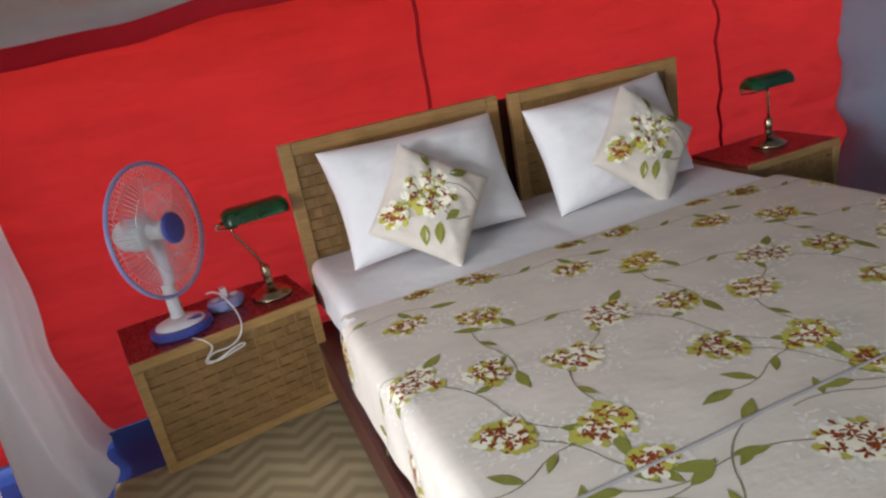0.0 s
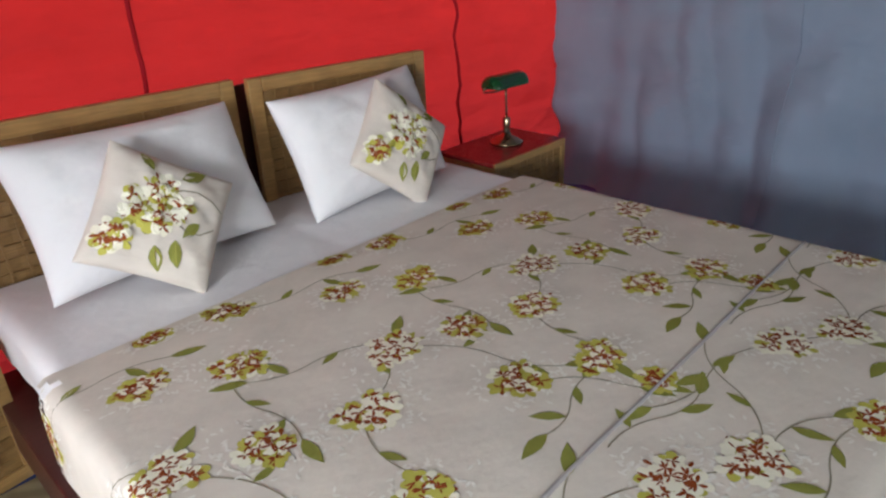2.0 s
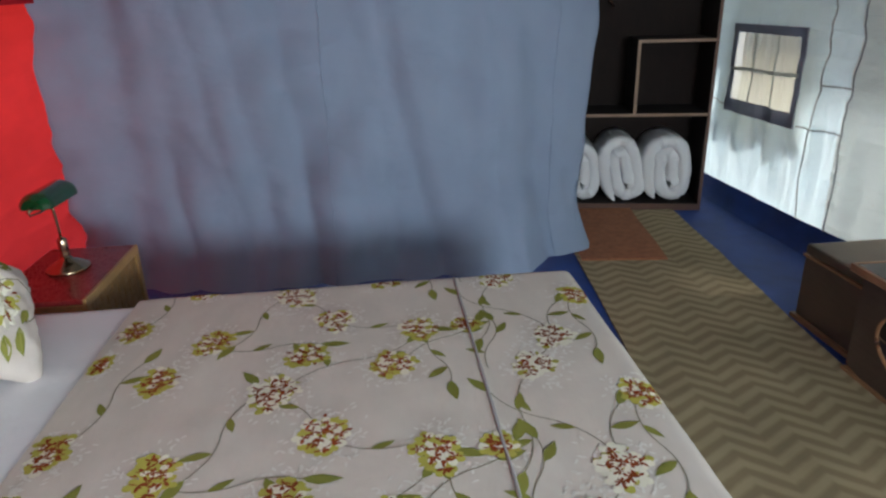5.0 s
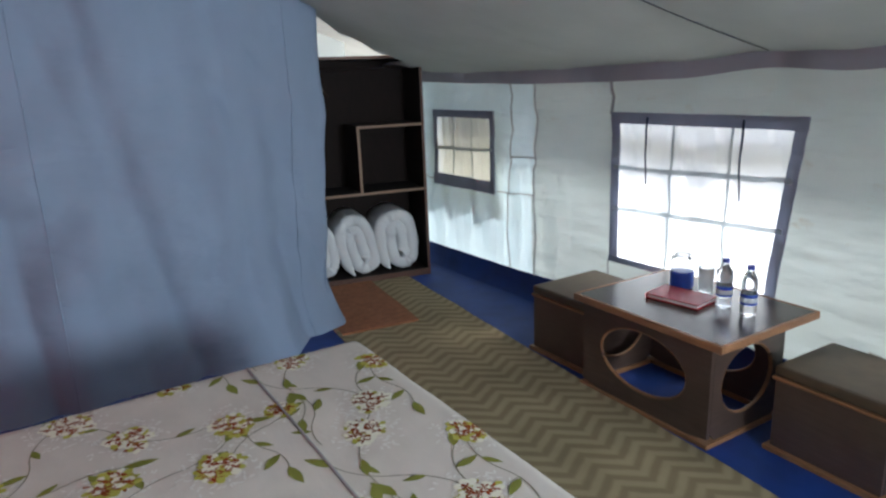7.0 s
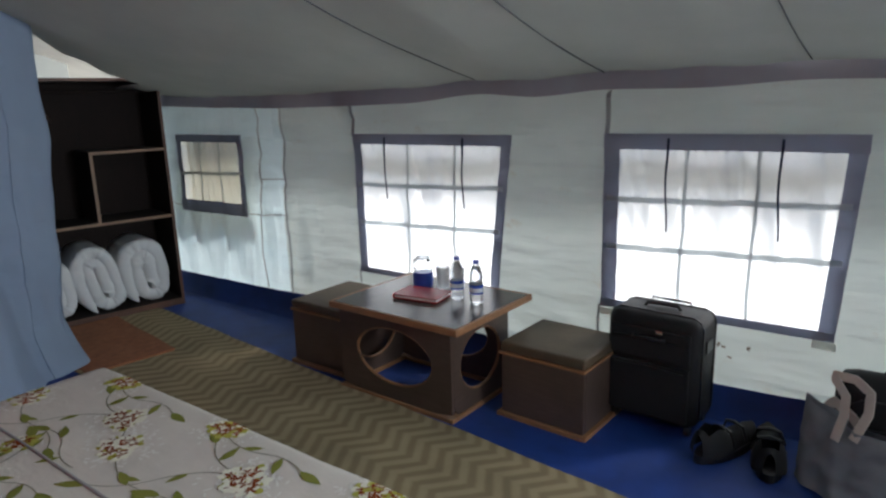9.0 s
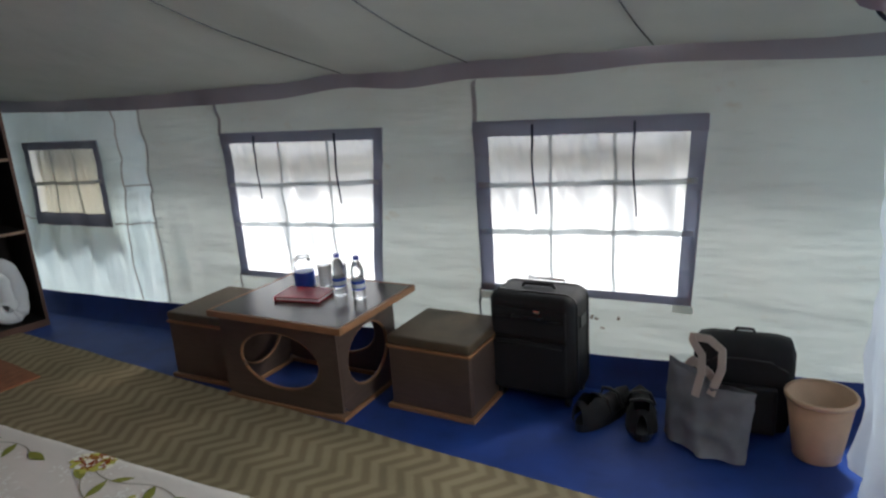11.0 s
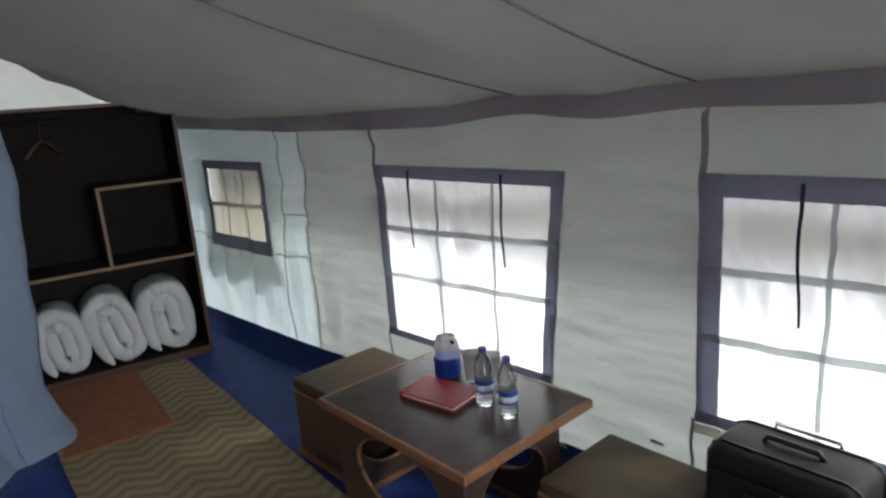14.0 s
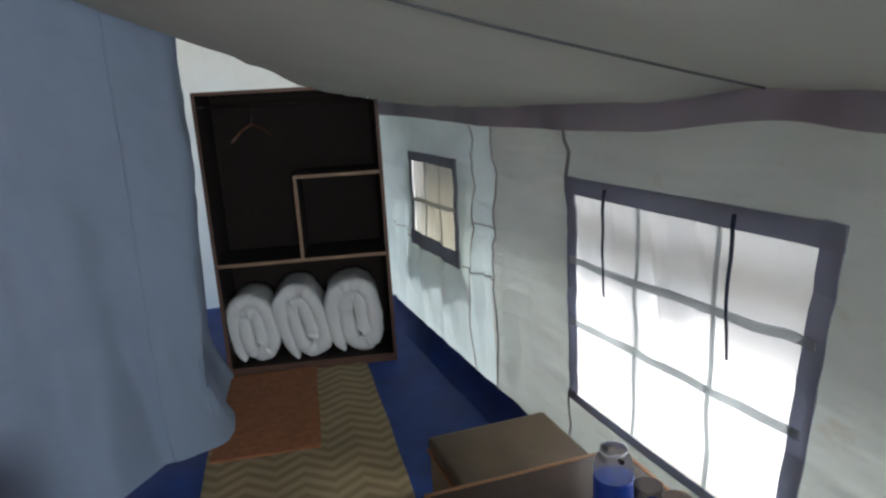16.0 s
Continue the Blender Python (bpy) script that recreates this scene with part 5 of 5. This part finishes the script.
part("dome", lathe([(0.05, 0.081), (0.053, 0.10), (0.048, 0.13), (0.038, 0.148), (0.033, 0.152), (0.033, 0.162), (0.0, 0.163)], 28), M_FROST, kt, "clear domed upper part", smooth=True)
part("collar", lathe([(0.034, 0.153), (0.037, 0.153), (0.037, 0.161), (0.034, 0.161)], 28), M_LABELW, kt, "white neck ring", smooth=True)
for x in (-0.042, 0.042):
    part("pivot", lathe([(0, -0.006), (0.007, -0.006), (0.007, 0.006), (0, 0.006)], 12, None, pose(x, 0, 0.146, 0, 90)), M_BLACKPL, kt, "black handle pivot")
part("handle", tube([(0.04, 0, 0.13), (0.065, 0, 0.135), (0.07, 0, 0.11), (0.052, 0, 0.085)], 0.006, 8), M_BLACKPL, kt, smooth=True)


def tumbler(m):
    ob = part("drinking_glass", lathe([(0, 0.003), (0.026, 0.0), (0.03, 0.003), (0.036, 0.115), (0.034, 0.115), (0.028, 0.008), (0, 0.008)], 24), M_FROST, smooth=True)
    ob.matrix_basis = m
    return tagged(ob, "clear drinking glass on the table", "glass", "glasses on the table")


tumbler(pose(2.235, -0.80, TH + 0.001))
tumbler(pose(2.165, -0.84, TH + 0.001))


# ---- luggage ----
def suitcase(m, w, d, h):
    ob = thing("suitcase", m, "black soft-sided wheeled suitcase standing upright", "suitcase")
    bm = slab(-w / 2, w / 2, 0, d, 0.035, h, 0)
    bmesh.ops.bevel(bm, geom=list(bm.edges), offset=0.05, segments=5, affect="EDGES", profile=0.5)
    part("shell", bm, M_CASE, ob, smooth=True)
    for y in (0.052, d - 0.052):
        q = 0.045
        loop = [(-w / 2 - 0.001, y, 0.09), (-w / 2 - 0.001, y, h - q), (-w / 2 + q * 0.3, y, h - q * 0.3), (-w / 2 + q, y, h + 0.001), (w / 2 - q, y, h + 0.001), (w / 2 - q * 0.3, y, h - q * 0.3), (w / 2 + 0.001, y, h - q), (w / 2 + 0.001, y, 0.09)]
        part("piping", tube(loop, 0.005, 6), M_BLACKPL, ob, smooth=True)
    part("front_pocket", slab(-w / 2 + 0.03, w / 2 - 0.03, -0.018, 0.0, 0.07, h * 0.60, 0.008), M_BLACK, ob)
    part("front_pocket", slab(-w / 2 + 0.03, w / 2 - 0.03, -0.016, 0.0, h * 0.64, h - 0.06, 0.007), M_BLACK, ob)
    for z in (h * 0.56, h * 0.80):
        part("zip", tube([(-w / 2 + 0.05, -0.02, z), (0, -0.021, z + 0.006), (w / 2 - 0.05, -0.02, z)], 0.003, 6), M_BLACKPL, ob)
    part("top_handle", tube([(-0.08, d / 2, h - 0.004), (-0.07, d / 2, h + 0.016), (0.07, d / 2, h + 0.016), (0.08, d / 2, h - 0.004)], 0.009, 8), M_BLACKPL, ob, smooth=True)
    part("front_handle", tube([(-0.07, -0.018, h - 0.10), (-0.06, -0.034, h - 0.095), (0.06, -0.034, h - 0.095), (0.07, -0.018, h - 0.10)], 0.008, 8), M_BLACKPL, ob, smooth=True)
    part("badge", slab(0.03, 0.06, -0.021, -0.0165, h - 0.075, h - 0.062, 0.002), M_CHROME, ob)
    part("side_grip", slab(w / 2 + 0.0005, w / 2 + 0.008, d * 0.35, d * 0.65, h * 0.70, h * 0.80, 0.003), M_BLACKPL, ob)
    part("pull_handle", tube([(-0.09, d - 0.03, h - 0.01), (-0.09, d - 0.03, h + 0.012), (0.09, d - 0.03, h + 0.012), (0.09, d - 0.03, h - 0.01)], 0.008, 8), M_CHROME, ob, smooth=True)
    for x in (-w / 2 + 0.04, w / 2 - 0.04):
        for y in (0.04, d - 0.04):
            part("wheel", lathe([(0, -0.012), (0.022, -0.012), (0.024, 0), (0.022, 0.012), (0, 0.012)], 16, None, pose(x, y, 0.024, 0, 90)), M_BLACKPL, ob)
    return ob


suitcase(pose(1.155, -0.99, 0, 0, 0, 185), 0.415, 0.26, 0.535)


def shoe(m):
    ob = thing("shoe", m, "dark grey strapped shoe on the blue floor", "shoe", "pair of shoes")
    bm = bmesh.new()
    us_ = [i / 14 for i in range(15)]
    vs_ = [j / 12 for j in range(13)]

    def sole(k):
        return 0.035 + 0.012 * math.sin(math.pi * k) + 0.008 * math.sin(2 * math.pi * k + 0.6)

    def upper(u, v):
        y = -0.13 + 0.26 * u
        w = sole(u) * (1 if 0.02 < u < 0.98 else 0.45)
        a = math.pi * v
        h = 0.055 + 0.045 * max(0, 1 - abs(u - 0.22) * 3.2) - 0.012 * u
        return Vector((w * math.cos(a), y, 0.024 + h * math.sin(a)))
    part("upper", sheet(us_, vs_, upper, lambda u, v: 0.08 < u < 0.34 and 0.33 < v < 0.67, bm), M_BLACK, ob, smooth=True)
    s = bmesh.new()
    ring = [(math.cos(a), math.sin(a)) for a in [2 * math.pi * i / 24 for i in range(24)]]
    low = [s.verts.new((0.047 * c, 0.138 * q, 0.0)) for c, q in ring]
    high = [s.verts.new((0.046 * c, 0.136 * q, 0.026)) for c, q in ring]
    s.faces.new(low[::-1])
    s.faces.new(high)
    for i in range(24):
        s.faces.new((low[i], low[(i + 1) % 24], high[(i + 1) % 24], high[i]))
    part("sole", s, M_BLACKPL, ob)
    for y in (-0.02, 0.04):
        part("strap", tube([(0.046, y, 0.04), (0.03, y, 0.082), (0, y, 0.088), (-0.03, y, 0.082), (-0.046, y, 0.04)], 0.006, 6), M_BLACKPL, ob, "black strap")
    return ob


sh1 = shoe(pose(0.82, -1.03, 0, 0, 0, 165) @ Matrix.Scale(1.32, 4))
copy_thing(sh1, pose(0.665, -1.07, 0, 0, 0, 200))


def tote(m):
    ob = thing("tote_bag", m, "faded grey-blue denim tote bag with beige straps", "bag")
    w, h = 0.30, 0.27

    def side(sg):
        def f(u, v):
            x = (u - 0.5) * w * (1 + 0.06 * v)
            belly = math.sin(math.pi * u) ** 0.6 * (0.065 * (1 - 0.55 * v) + 0.03 * nz(u * 4, v * 4, sg))
            z = 0.004 + h * v * (1 - 0.10 * math.sin(math.pi * u) * v + 0.14 * (u - 0.3) * -1 * v) + 0.006 * nz(u * 6, 2)
            return Vector((x, sg * belly + 0.014 * nz(u * 7, v * 6, 3), z))
        return f
    us_, vs_ = [i / 20 for i in range(21)], [j / 16 for j in range(17)]
    bm = sheet(us_, vs_, side(-1))
    sheet(us_[::-1], vs_, side(1), None, bm)
    bottom = [side(-1)(u, 0) for u in us_] + [side(1)(u, 0) for u in us_[::-1]]
    bm.faces.new([bm.verts.new(p) for p in bottom])
    part("body", bm, M_DENIM, ob, smooth=True)

    def band(pts, wd):
        b = bmesh.new()
        P = [Vector(p) for p in pts]
        fine = []
        for i in range(len(P) - 1):
            fine += [P[i].lerp(P[i + 1], k / 4) for k in range(4)]
        fine.append(P[-1])
        rows = []
        for i, p in enumerate(fine):
            d = (fine[min(i + 1, len(fine) - 1)] - fine[max(0, i - 1)]).normalized()
            n = Vector((d.z, 0, -d.x)).normalized() if Vector((d.z, 0, -d.x)).length > 1e-5 else Vector((1, 0, 0))
            rows.append([b.verts.new(p + n * wd / 2 * s + Vector((0, o, 0))) for s, o in ((-1, 0), (1, 0), (1, 0.004), (-1, 0.004))])
        for p, q in zip(rows, rows[1:]):
            for j in range(4):
                b.faces.new((p[j], p[(j + 1) % 4], q[(j + 1) % 4], q[j]))
        return b
    part("strap", band([(-0.02, -0.05, 0.19), (-0.01, -0.045, 0.27), (-0.02, -0.035, 0.33), (-0.06, -0.03, 0.365), (-0.07, -0.025, 0.38), (-0.01, -0.018, 0.385), (0.04, -0.02, 0.36), (0.05, -0.03, 0.30), (0.03, -0.045, 0.21)], 0.027), M_STRAP, ob, "beige webbing strap", smooth=False)
    part("strap", band([(-0.12, 0.03, 0.23), (-0.09, 0.035, 0.28), (-0.03, 0.04, 0.25), (-0.005, 0.04, 0.23)], 0.03), M_STRAP, ob, "beige webbing strap", smooth=False)
    return ob


tote(pose(0.385, -0.975, 0, -8, 0, 162) @ Matrix.Scale(1.18, 4))

bp = thing("backpack", pose(0.295, -1.24, 0.0, 4, 0, 190), "black backpack leaning behind the tote bag", "backpack")
bm = slab(-0.19, 0.19, -0.08, 0.08, 0.0, 0.42, 0.07)
part("body", bm, M_BLACK, bp, smooth=True)
part("front_pocket", slab(-0.13, 0.13, -0.115, -0.079, 0.03, 0.24, 0.016), M_BLACK, bp)
part("zip", tube([(-0.165, -0.07, 0.30), (-0.1, -0.079, 0.345), (0, -0.08, 0.35), (0.1, -0.079, 0.345), (0.165, -0.07, 0.30)], 0.004, 6), M_BLACKPL, bp)
part("grab_loop", tube([(-0.04, 0.02, 0.415), (-0.03, 0.02, 0.435), (0.03, 0.02, 0.435), (0.04, 0.02, 0.415)], 0.007, 8), M_BLACKPL, bp, smooth=True)

bn = thing("waste_bin", pose(0.0, -1.13, 0) @ Matrix.Scale(0.93, 4), "empty peach plastic waste bin", "bin")
part("body", lathe([(0, 0.0), (0.088, 0.0), (0.09, 0.004), (0.128, 0.275), (0.124, 0.275), (0.087, 0.008), (0, 0.008)], 36), M_BIN, bn, smooth=True)
part("rim", lathe([(0.124, 0.262), (0.134, 0.262), (0.136, 0.276), (0.132, 0.283), (0.124, 0.281)], 36), M_BIN, bn, smooth=True)

rl = thing("rolled_flap", pose(-0.17, -0.80, 1.60, 0, 0, 75), "grey rolled-up door flap tied under the eave", "door flap")
part("roll", tube([(-0.5, 0, 0.05), (-0.2, 0.01, 0.03), (0.1, 0, 0.035), (0.32, 0, 0.05)], lambda k: 0.055 + 0.012 * math.sin(9 * k), 14), M_BAND, rl, smooth=True)
part("tie", tube([(0.1, 0.075 * math.cos(a), 0.035 + 0.075 * math.sin(a)) for a in [i * math.pi / 10 for i in range(20)]], 0.006, 6, True), M_TIE, rl)
